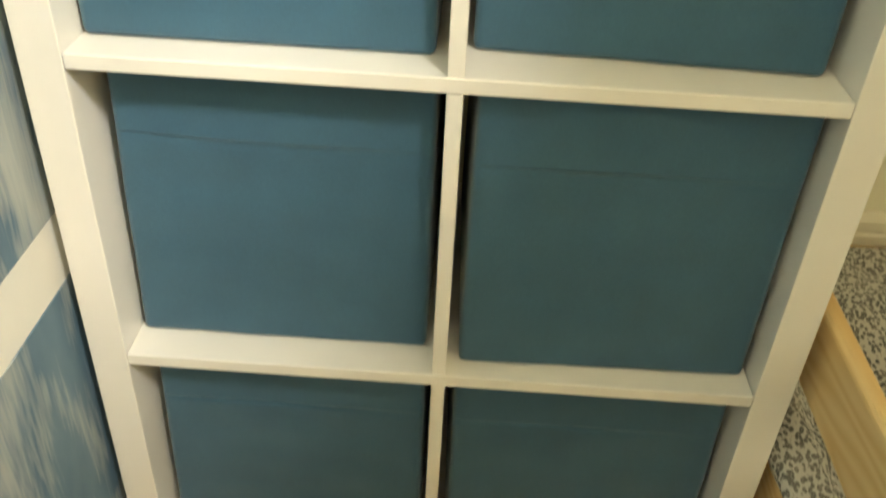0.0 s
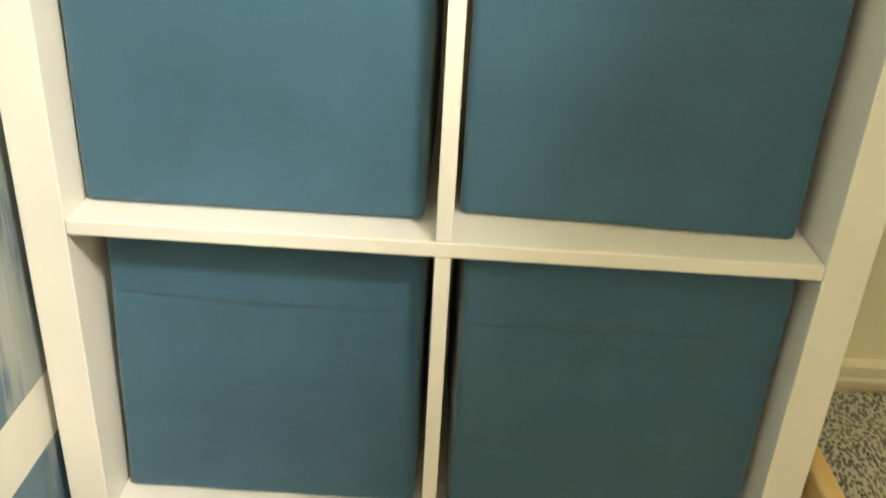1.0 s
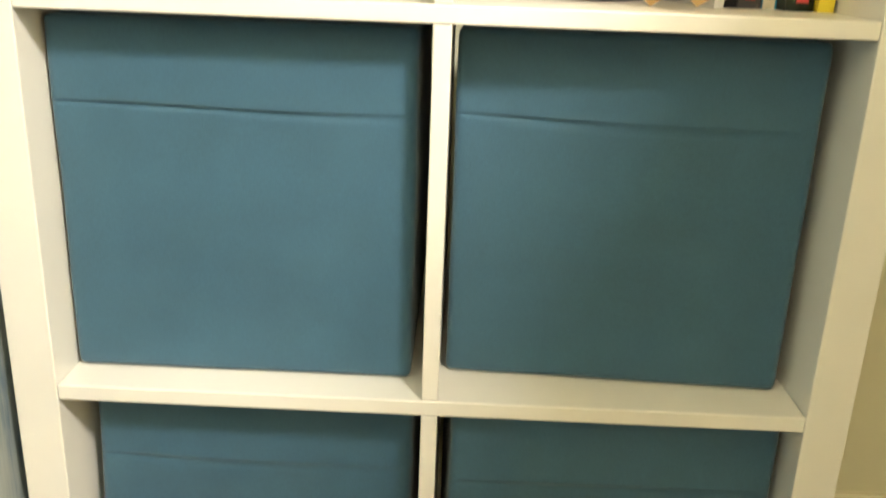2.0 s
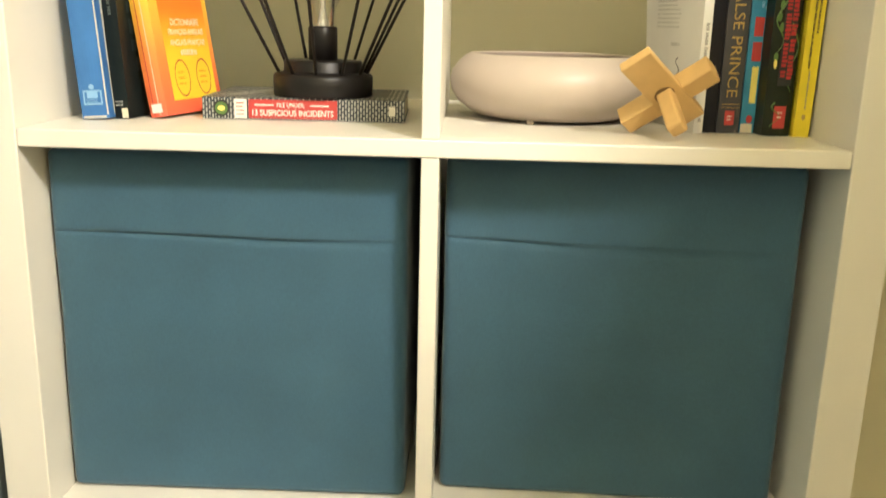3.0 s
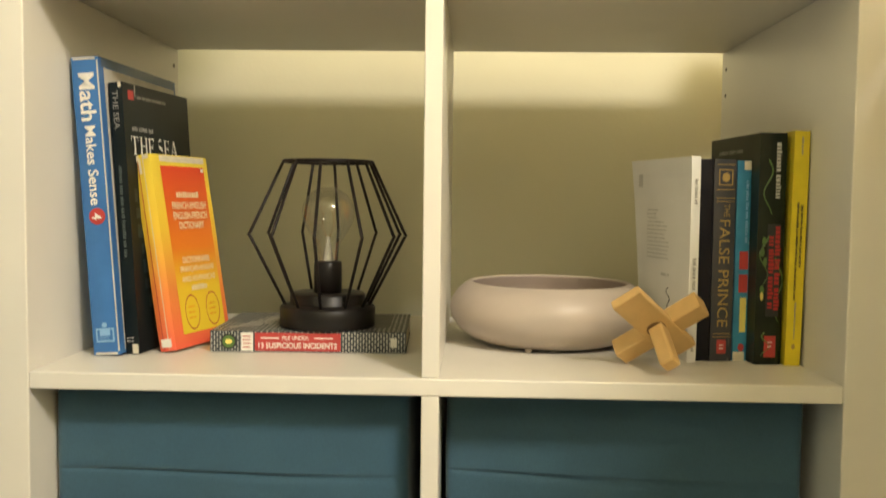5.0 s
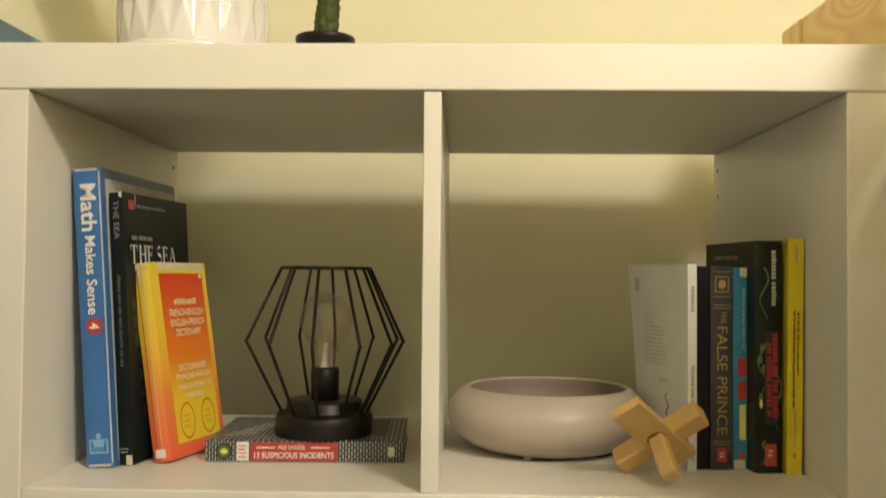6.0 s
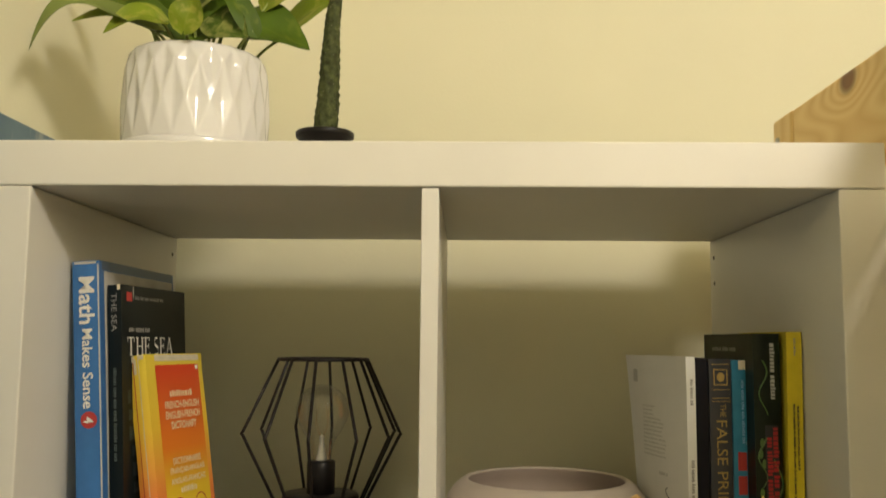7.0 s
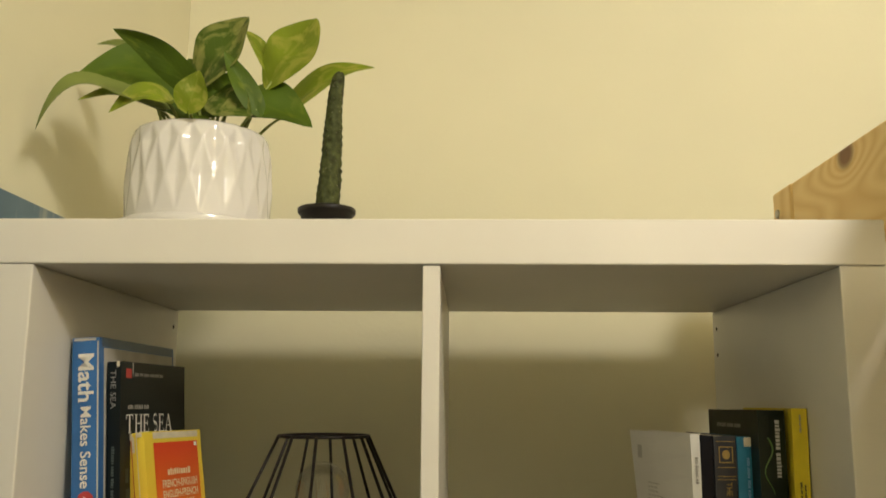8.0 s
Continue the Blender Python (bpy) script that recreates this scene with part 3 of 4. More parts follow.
bars(bk, (0.0060, -0.0004, 0.0140), SPINE_FLAT, 0.0075, 0.0060, 2, INK_PALE, 6)
patch(bk, "wear_or_glint", (0.0100, -0.0004, 0.0050), SPINE_FLAT, 0.0060, 0.0090, PAPER, 0.0002, "worn pale corner")
# pale glint on the top corner of the spine, painted as a patch
patch(bk, "wear_or_glint", (0.0112, -0.0004, 0.2535), SPINE_FLAT, 0.0030, 0.0050, PAPER, 0.0002)

# dictionary
DICT_SIDE = shaded_print("yellow_to_coral_print", [(0.0, (0.80, 0.13, 0.07)), (0.30, (0.82, 0.26, 0.06)), (0.62, (0.84, 0.55, 0.05)), (1.0, (0.80, 0.62, 0.06))], 0.0, 0.19)
DICT_FACE = shaded_print("red_to_yellow_print", [(0.0, (0.80, 0.62, 0.04)), (0.28, (0.82, 0.55, 0.03)), (0.52, (0.80, 0.22, 0.02)), (1.0, (0.70, 0.06, 0.02))], 0.010, 0.178)
bk = book("yellow and red bilingual dictionary leaning on a black book", (-0.2650, 0.1020, Z), -15.0, 0.0190, 0.098, 0.190, DICT_SIDE, True, 9.0, rounded=0.0015)
patch(bk, "cover_print", (0.0190, 0.0520, 0.0960), FACE_RIGHT, 0.076, 0.166, DICT_FACE, 0.0004, "red to yellow cover print")
patch(bk, "worn_edge", (0.0190, 0.0530, 0.1860), FACE_RIGHT, 0.078, 0.006, PAPER, 0.0004)
bars(bk, (0.0190, 0.0530, 0.1500), FACE_RIGHT, 0.038, 0.0090, 1, INK_CREAM, 8, (20, 20))
lettering(bk, "FRENCH-ENGLISH", (0.0190, 0.0540, 0.1395), FACE_RIGHT, 0.060, 0.0074, INK_CREAM, 0.025)
lettering(bk, "ENGLISH-FRENCH", (0.0190, 0.0540, 0.1295), FACE_RIGHT, 0.060, 0.0074, INK_CREAM, 0.025)
lettering(bk, "DICTIONARY", (0.0190, 0.0540, 0.1195), FACE_RIGHT, 0.044, 0.0074, INK_CREAM, 0.025)
lettering(bk, "DICTIONNAIRE", (0.0190, 0.0530, 0.0850), FACE_RIGHT, 0.048, 0.0065, INK_CREAM, 0.025)
lettering(bk, "FRANÇAIS-ANGLAIS", (0.0190, 0.0530, 0.0755), FACE_RIGHT, 0.060, 0.0070, INK_CREAM, 0.025)
lettering(bk, "ANGLAIS-FRANÇAIS", (0.0190, 0.0530, 0.0655), FACE_RIGHT, 0.060, 0.0070, INK_CREAM, 0.025)
bars(bk, (0.0190, 0.0530, 0.0565), FACE_RIGHT, 0.030, 0.0080, 1, INK_CREAM, 9, (20, 20))
for y in (0.034, 0.071):
    ring = bmesh.new()
    loops = [[ring.verts.new((0.0196, y + r * 0.0125 * math.cos(a * math.pi / 16), 0.033 + r * 0.0175 * math.sin(a * math.pi / 16))) for a in range(32)] for r in (1.0, 0.92)]
    for k in range(32):
        ring.faces.new((loops[0][k], loops[0][(k + 1) % 32], loops[1][(k + 1) % 32], loops[1][k]))
    part("oval", ring, INK_RED, bk, "thin red oval")
    bars(bk, (0.0190, y, 0.033), FACE_RIGHT, 0.014, 0.016, 3, scuffed("orange_ink", (0.75, 0.35, 0.03)), 10)
patch(bk, "label_block", (0.0095, -0.0016, 0.0080), SPINE_FLAT, 0.0110, 0.0080, INK_WHITE, 0.0003, "pale block on the spine")
patch(bk, "price_mark", (0.0190, 0.0860, 0.1760), FACE_RIGHT, 0.005, 0.004, INK_WHITE, 0.0006)
patch(bk, "spine_crease", (0.0062, -0.0012, 0.0950), SPINE_FLAT, 0.0008, 0.188, INK_RED, 0.0004)
patch(bk, "spine_crease", (0.0120, -0.0014, 0.0950), SPINE_FLAT, 0.0008, 0.188, PAPER, 0.0004)

for x, z, w, h in ((0.0045, 0.1865, 0.0075, 0.0060), (0.0085, 0.1790, 0.0028, 0.0150), (0.0155, 0.1875, 0.0060, 0.0040)):
    patch(bk, "wear_or_glint", (x, -0.0018, z), SPINE_FLAT, w, h, PAPER, 0.0004, "torn pale spine end")

# thin book that lies under the lamp
FLAT_COVER = woven_print("woven_print", 36)
SPINE_PRINT = woven_print("woven_spine_print", 60)
lying = thing("book", "thin black-and-white patterned book lying flat under the lamp", "book", "books on the shelf", (-0.2190, 0.1110, Z), 2.2)
T = 0.0205
cov = bmesh.new()
for z0, z1 in ((0, 0.0009), (T - 0.0009, T)):
    g = box(0, 0.190, 0, 0.137, z0, z1, 0.0003, 1)
    me = bpy.data.meshes.new("tmp")
    g.to_mesh(me)
    g.free()
    cov.from_mesh(me)
    bpy.data.meshes.remove(me)
part("cover", cov, FLAT_COVER, lying, "grey printed cover")
part("spine", box(0, 0.190, -0.0012, -0.0001, 0, T, 0.0004, 1), SPINE_PRINT, lying, "interlaced black and white spine")
part("pages", box(0.001, 0.189, 0.0002, 0.135, 0.001, T - 0.001), PAPER, lying, "cream page block")
patch(lying, "label_block", (0.0850, -0.0012, T / 2), SPINE_FLAT, 0.083, 0.0175, INK_RED, 0.0003, "red title label")
lettering(lying, "13 SUSPICIOUS INCIDENTS", (0.0850, -0.0012, 0.0068), SPINE_FLAT, 0.076, 0.0058, INK_WHITE, 0.02)
lettering(lying, "FILE UNDER:", (0.0830, -0.0012, 0.0142), SPINE_FLAT, 0.026, 0.0040, INK_WHITE, 0.01)
for x in (0.058, 0.110):
    patch(lying, "flourish", (x, -0.0012, 0.0140), SPINE_FLAT, 0.018, 0.0012, INK_WHITE, 0.0005)
patch(lying, "label_block", (0.0360, -0.0012, T / 2), SPINE_FLAT, 0.0115, 0.0180, INK_WHITE, 0.0003, "white block")
bars(lying, (0.0360, -0.0012, T / 2), SPINE_FLAT, 0.0080, 0.0140, 4, INK_RED, 33)
FLAT_UP = Matrix.Rotation(0.6, 3, "Z")
for k in range(5):
    patch(lying, "print_bar", (0.028 + 0.006 * k, 0.030 + 0.017 * k, T), FLAT_UP, 0.034, 0.0065, INK_PALE, 0.0006, "pale cover lettering")
patch(lying, "cover_block", (0.130, 0.075, T), Matrix.Identity(3), 0.085, 0.100, INK_BLACK, 0.0004, "dark cover picture")
patch(lying, "disc", (0.0180, -0.0012, T / 2), SPINE_FLAT, 0.0155, 0.0155, INK_BLACK, 0.0003, "", True)
patch(lying, "disc", (0.0180, -0.0012, T / 2), SPINE_FLAT, 0.0120, 0.0120, INK_GREEN, 0.0004, "green disc", True)
patch(lying, "disc", (0.0180, -0.0012, T / 2), SPINE_FLAT, 0.0070, 0.0050, INK_YELLOW, 0.0005, "", True)
patch(lying, "label_block", (0.1780, -0.0012, T / 2), SPINE_FLAT, 0.0060, 0.0090, INK_WHITE, 0.0003)

# right-hand row
TILTED = Matrix.Rotation(radians(4.5), 3, "Z") @ Matrix.Rotation(radians(-1.0), 3, "Y") @ FACE_LEFT
bk = book("white paperback with small print on its back cover", (0.2362, 0.0960, Z), 9.0, 0.0088, 0.128, 0.193, WHITE_COVER, curl=0.013)
bars(bk, (-0.0026, 0.064, 0.118), TILTED, 0.066, 0.052, 13, INK_PALE, 12)
bars(bk, (-0.0010, 0.052, 0.078), TILTED, 0.024, 0.005, 1, INK_PALE, 13)
patch(bk, "emblem", (-0.0088, 0.108, 0.172), TILTED, 0.010, 0.013, INK_PALE, 0.0012)
squiggle = [(-0.0010, 0.048 + 0.006 * math.sin(k * 0.9) * (1 - k / 14), 0.066 - 0.0022 * k) for k in range(13)]
part("drawn_line", tube(squiggle, 0.0005, 5), INK_BLACK, bk, "thin black drawn line")
bars(bk, (0.0044, 0.0, 0.160), SPINE_DOWN, 0.024, 0.0042, 1, INK_GREY, 14)
bars(bk, (0.0044, 0.0, 0.078), SPINE_DOWN, 0.040, 0.0046, 1, INK_GREY, 15)
bars(bk, (0.0044, 0.0, 0.018), SPINE_DOWN, 0.014, 0.0040, 1, INK_GREY, 16)

# added slab in place of the slate novel's dark left cover in shade
book("thin black slab standing for the slate novel's dark, shaded left cover", (0.2460, 0.1060, Z), 6.0, 0.0132, 0.125, 0.191, SHADED_COVER)

bk = book("slate-grey novel with gold lettering on its spine", (0.2600, 0.1060, Z), 6.0, 0.0210, 0.130, 0.191, GREY_COVER, rounded=0.001)
lettering(bk, "FALSE PRINCE", (0.0105, -0.0011, 0.0835), SPINE_DOWN, 0.1010, 0.0102, INK_GOLD)
lettering(bk, "THE", (0.0120, -0.0011, 0.1430), SPINE_DOWN, 0.0120, 0.0055, INK_GOLD)
patch(bk, "emblem", (0.0105, -0.0011, 0.1740), SPINE_FLAT, 0.0135, 0.0150, INK_GOLD, 0.0002)
patch(bk, "emblem", (0.0105, -0.0011, 0.1740), SPINE_FLAT, 0.0115, 0.0130, GREY_COVER, 0.0003)
patch(bk, "emblem", (0.0105, -0.0011, 0.1740), SPINE_FLAT, 0.0075, 0.0085, INK_GOLD, 0.0005, "gold round emblem", True)
for z in (0.0235, 0.0265, 0.1515, 0.1545, 0.1625, 0.1860):
    patch(bk, "gold_line", (0.0105, -0.0011, z), SPINE_FLAT, 0.0175, 0.0006, INK_GOLD, 0.0003)
patch(bk, "label_block", (0.0105, -0.0011, 0.0140), SPINE_FLAT, 0.0090, 0.0130, INK_RED, 0.0003, "red block")
bars(bk, (0.0105, -0.0011, 0.0140), SPINE_FLAT, 0.0050, 0.0060, 2, INK_WHITE, 17)

bk = book("sky-blue paperback with worn white edges", (0.2822, 0.1100, Z), 5.0, 0.0135, 0.130, 0.190, CYAN_COVER)
patch(bk, "wear_or_glint", (0.0100, 0.0, 0.1855), SPINE_FLAT, 0.0068, 0.0085, PAPER, 0.0003, "torn white corner")
patch(bk, "wear_or_glint", (0.0060, 0.0, 0.0045), SPINE_FLAT, 0.0110, 0.0085, PAPER, 0.0003)
bars(bk, (0.0098, 0.0, 0.1420), SPINE_DOWN, 0.058, 0.0040, 1, INK_LIGHT_BLUE, 18)
for z in (0.0960, 0.0740):
    patch(bk, "label_block", (0.0085, 0.0, z), SPINE_FLAT, 0.0085, 0.0170, INK_RED, 0.0003, "red letter block")
patch(bk, "label_block", (0.0090, 0.0, 0.0440), SPINE_FLAT, 0.0060, 0.0330, INK_YELLOW, 0.0003, "yellow-green letter block")
patch(bk, "disc", (0.0080, 0.0, 0.0130), SPINE_FLAT, 0.0060, 0.0075, INK_RED, 0.0004, "", True)

bk = book("dark green novel with vines and red letters on its spine", (0.2975, 0.0940, Z), 5.0, 0.0255, 0.125, 0.215, VINE_COVER, False, rounded=0.0015)
patch(bk, "title_block", (0.0150, -0.0017, 0.0880), SPINE_FLAT, 0.0125, 0.0860, INK_BLACK, 0.0002, "black title block")
bars(bk, (0.0124, -0.0017, 0.0850), SPINE_DOWN, 0.070, 0.0076, 1, INK_DARK_RED, 31)
bars(bk, (0.0182, -0.0017, 0.0900), SPINE_DOWN, 0.078, 0.0076, 1, INK_DARK_RED, 34)
bars(bk, (0.0168, -0.0017, 0.1800), SPINE_DOWN, 0.052, 0.0070, 1, INK_PALE, 32, (8, 9))
patch(bk, "label_block", (0.0140, -0.0017, 0.0170), SPINE_FLAT, 0.0110, 0.0200, INK_RED, 0.0004, "red block")
bars(bk, (0.0140, -0.0017, 0.0190), SPINE_FLAT, 0.0045, 0.0080, 2, INK_WHITE, 19)
for s, (vx, vz, vl) in enumerate(((0.0080, 0.190, 0.050), (0.0060, 0.120, 0.045), (0.0100, 0.030, 0.022), (0.0205, 0.100, 0.060))):
    pts = [(vx + 0.004 * math.sin(k * 0.55 + s * 1.7), -0.0012 - 0.0006 * math.sin(math.pi * vx / 0.0235), vz - vl * k / 14) for k in range(15)]
    part("vine", tube(pts, 0.0007, 5, [0.0009 - 0.00004 * k for k in range(15)]), INK_GREEN, bk, "printed green vine")
for vx, vz in ((0.0060, 0.1150), (0.0045, 0.1050), (0.0075, 0.0960), (0.0050, 0.0700)):
    patch(bk, "leaf_print", (vx, -0.0012, vz), SPINE_FLAT, 0.0042, 0.0085, INK_GREEN, 0.0005, "", True)
patch(bk, "leaf_print", (0.0050, -0.0012, 0.0640), SPINE_FLAT, 0.0032, 0.0080, INK_YELLOW, 0.0006, "", True)
bars(bk, (0.0, 0.070, 0.200), FACE_LEFT, 0.060, 0.006, 1, INK_GREY, 20)

bk = book("slim yellow paperback with black print on its spine", (0.3248, 0.0900, Z), 1.0, 0.0140, 0.135, 0.217, YELLOW_COVER, True, -0.7)
bars(bk, (0.0092, 0.0, 0.1200), SPINE_DOWN, 0.058, 0.0028, 1, INK_BLACK, 21)
bars(bk, (0.0055, 0.0, 0.1060), SPINE_DOWN, 0.090, 0.0028, 1, INK_BLACK, 22)
bars(bk, (0.0070, 0.0, 0.2030), SPINE_DOWN, 0.016, 0.0026, 1, INK_GREY, 23)
bars(bk, (0.0070, 0.0, 0.0420), SPINE_DOWN, 0.034, 0.0022, 1, INK_GREY, 24)
patch(bk, "disc", (0.0070, 0.0, 0.0180), SPINE_FLAT, 0.0035, 0.0050, INK_GOLD, 0.0004, "", True)

# ---- wire table lamp ----
BLACK_METAL = plain("black_lacquered_wire", (0.018, 0.014, 0.012), 0.45, 0.2, 60, 0.1, 0.0003, spec=0.22)
BLACK_PLASTIC = plain("black_plastic", (0.012, 0.010, 0.009), 0.38, 0.2, 40, 0.1, 0.0003, spec=0.25)
THIN_GLASS, tt, tp = nodes_of("thin_clear_glass")
see = tt.nodes.new("ShaderNodeBsdfTransparent")
see.inputs[0].default_value = (0.96, 0.96, 0.94, 1)
shine = tt.nodes.new("ShaderNodeBsdfGlossy")
shine.inputs["Roughness"].default_value = 0.03
rim = tt.nodes.new("ShaderNodeFresnel")
rim.inputs[0].default_value = 1.45
blend = tt.nodes.new("ShaderNodeMixShader")
tt.links.new(maths(tt, "MINIMUM", maths(tt, "MULTIPLY", rim.outputs[0], 1.7), 0.30), blend.inputs[0])
tt.links.new(see.outputs[0], blend.inputs[1])
tt.links.new(shine.outputs[0], blend.inputs[2])
tt.links.new(blend.outputs[0], tt.nodes["Material Output"].inputs[0])
# stem glass painted pale to give the bright reflections in the bulb's neck
GLINT_GLASS = plain("glinting_stem_glass", (0.46, 0.44, 0.36), 0.12, 0.2, 90, 0.05)
BRASS = plain("brass_wire", (0.55, 0.38, 0.16), 0.3, 0.1, 80, 0.05, metal=1.0)
LX, LY, LZ = -0.1120, 0.1560, Z + T + 0.0004
table_lamp = thing("table_lamp", "black wire cage lamp with a clear bulb, standing on a book", "lamp", "", (LX, LY, LZ))
part("base", lathe([(0, 0), (0.0465, 0), (0.0480, 0.0015), (0.0482, 0.0185), (0.0465, 0.0212), (0.0390, 0.0225), (0.0380, 0.0235), (0.0378, 0.0320), (0.0365, 0.0338), (0, 0.0340)]), BLACK_PLASTIC, table_lamp, "stepped round base", True)
part("socket", lathe([(0, 0.0340), (0.0140, 0.0340), (0.0140, 0.0640), (0.0130, 0.0655), (0.0090, 0.0655), (0, 0.0650)], 32), BLACK_PLASTIC, table_lamp, "", True)
for turn in (180, 132, 99, 66, 36, 7, -18, -49, -82, -111, -143):
    a = math.radians(turn - 9)
    c, s = math.cos(a), -math.sin(a)
    pts = [(0.0415 * c, 0.0415 * s, 0.0195), (0.0775 * c, 0.0775 * s, 0.0905), (0.0790 * c, 0.0790 * s, 0.0920), (0.0775 * c, 0.0775 * s, 0.0940), (0.0445 * c, 0.0445 * s, 0.1655)]
    part("cage_wire", tube(pts, 0.0016, 8), BLACK_METAL, table_lamp, "bent black wire", True)
hoop = bmesh.new()
hoops = []
for k in range(40):
    a = 2 * math.pi * k / 40
    hoops.append([hoop.verts.new(((0.0445 + 0.0017 * math.cos(b * math.pi / 4)) * math.cos(a), (0.0445 + 0.0017 * math.cos(b * math.pi / 4)) * math.sin(a), 0.1655 + 0.0017 * math.sin(b * math.pi / 4))) for b in range(8)])
for k in range(40):
    for b in range(8):
        hoop.faces.new((hoops[k][b], hoops[(k + 1) % 40][b], hoops[(k + 1) % 40][(b + 1) % 8], hoops[k][(b + 1) % 8]))
part("top_ring", hoop, BLACK_METAL, table_lamp, "black wire ring", True)
globe = [(0.0265 * math.sin(math.pi * k / 20), 0.1140 + 0.0265 * math.cos(math.pi * k / 20)) for k in range(15)]
globe[0] = (0, globe[0][1])
globe += [(0.0190, 0.0935), (0.0158, 0.0890), (0.0128, 0.0840), (0.0108, 0.0770), (0.0098, 0.0700), (0.0094, 0.0650)]
bulb = part("bulb", lathe(globe, 40), THIN_GLASS, table_lamp, "clear glass bulb", True)
bulb.visible_shadow = False
part("bulb_stem", lathe([(0.0060, 0.0660), (0.0042, 0.0740), (0.0022, 0.0860), (0.0030, 0.0890), (0, 0.0910)], 20), GLINT_GLASS, table_lamp, "glass stem, coloured pale for reflections in the bulb neck", True)
for k in range(4):
    a = math.radians(45 + 90 * k)
    pts = [(0.0015 * math.cos(a), 0.0015 * math.sin(a), 0.0890), (0.0085 * math.cos(a), 0.0085 * math.sin(a), 0.1000), (0.0075 * math.cos(a + 0.5), 0.0075 * math.sin(a + 0.5), 0.1210)]
    part("filament", tube(pts, 0.00025, 5), BRASS, table_lamp, "fine brass filament")

# ---- bowl ----
STONEWARE = plain("matt_pinkish_glaze", (0.45, 0.385, 0.32), 0.42, 0.06, 14, 0.12, 0.0006, grain=260)
bowl_body = lathe([(0, 0.006), (0.060, 0.006), (0.0670, 0.0035), (0.0720, 0.0035), (0.0850, 0.0090), (0.0965, 0.0175), (0.1030, 0.0275), (0.1050, 0.0370), (0.1030, 0.0475), (0.0965, 0.0570), (0.0895, 0.0630), (0.0850, 0.0655), (0.0820, 0.0652), (0.0812, 0.0640)], 72)
bowl = thing("bowl", "wide shallow pinkish-grey ceramic bowl on the shelf", "bowl", "", (0.1160, 0.2070, Z - 0.0012))
part("body", bowl_body, STONEWARE, bowl, "", True)
# the inside is a darker brown than the body
part("inside", lathe([(0.0812, 0.0640), (0.0815, 0.0620), (0.0870, 0.0540), (0.0920, 0.0400), (0.0860, 0.0220), (0.0700, 0.0130), (0, 0.0110)], 72), plain("darker_bowl_inside", (0.33, 0.27, 0.225), 0.5, 0.08, 18, 0.1, 0.0005), bowl, "darker brownish inside", True)
for k in range(3):
    a = math.radians(250 + 120 * k)
    nub = lathe([(0, 0.0012), (0.0030, 0.0012), (0.0038, 0.0022), (0.0038, 0.0050), (0, 0.0055)], 14)
    part("foot", nub, STONEWARE, bowl, "small round foot", True, pose(0.074 * math.cos(a), 0.074 * math.sin(a), 0))

# ---- wooden cross puzzle ----
BLOND = plain("blond_wood", (0.60, 0.385, 0.145), 0.5, 0.08, 50, 0.25, 0.0005, grain=300)
A = Vector((0.649, 0.524, -0.551)).normalized()
B = Vector((0.753, -0.340, 0.564))
B = (B - A * B.dot(A)).normalized()
C = A.cross(B)
AXES = Matrix((A, B, C)).transposed().to_4x4()
puzzle = thing("wooden_puzzle", "blond wooden puzzle of three crossed bars", "puzzle")
sizes = (((0.0480, 0.0142, 0.0045), (-0.0068, 0.001, 0.0058), 0.0010), ((0.0450, 0.0092, 0.0090), (0.0085, -0.0015, -0.0005), 0.0012), ((0.0237, 0.0072, 0.0072), (-0.0025, 0.001, 0.0285), 0.0026))
shapes = []
for k, ((l, w, t), off, bev) in enumerate(sizes):
    size = [w, w, w]
    size[k], size[(k + 1) % 3], size[(k + 2) % 3] = l, w, t
    bm = box(-size[0], size[0], -size[1], size[1], -size[2], size[2], bev, 3)
    bmesh.ops.translate(bm, vec=off, verts=bm.verts)
    bmesh.ops.transform(bm, matrix=AXES, verts=bm.verts)
    shapes.append(bm)
low = min(v.co.z for bm in shapes for v in bm.verts)
puzzle.matrix_basis = pose(0.2010, 0.0690, Z - low)
for bm in shapes:
    part("bar", bm, BLOND, puzzle)
# flat disc whose dark brown paints the shade of a hole; nothing is cut
notch = lathe([(0, 0), (0.0088, 0), (0.0088, 0.0006), (0, 0.0006)], 20)
part("notch", notch, plain("notch_shade_brown", (0.20, 0.11, 0.035), 0.7), puzzle, "dark disc painted as the shade in a round notch", False, AXES @ Matrix.Translation((-0.0050, 0.0005, 0.0101)))

# ---- plants on top ----
TOP = 1.4652
GLAZE = plain("white_glaze", (0.70, 0.685, 0.67), 0.12, 0.03, 20, 0.03, 0.0003, coat=0.3)
SOIL = plain("potting_soil", (0.045, 0.030, 0.020), 0.95, 0.4, 90, 0.8, 0.003, grain=200)
STEM = plain("green_stem", (0.30, 0.36, 0.09), 0.45, 0.15, 60, 0.1)


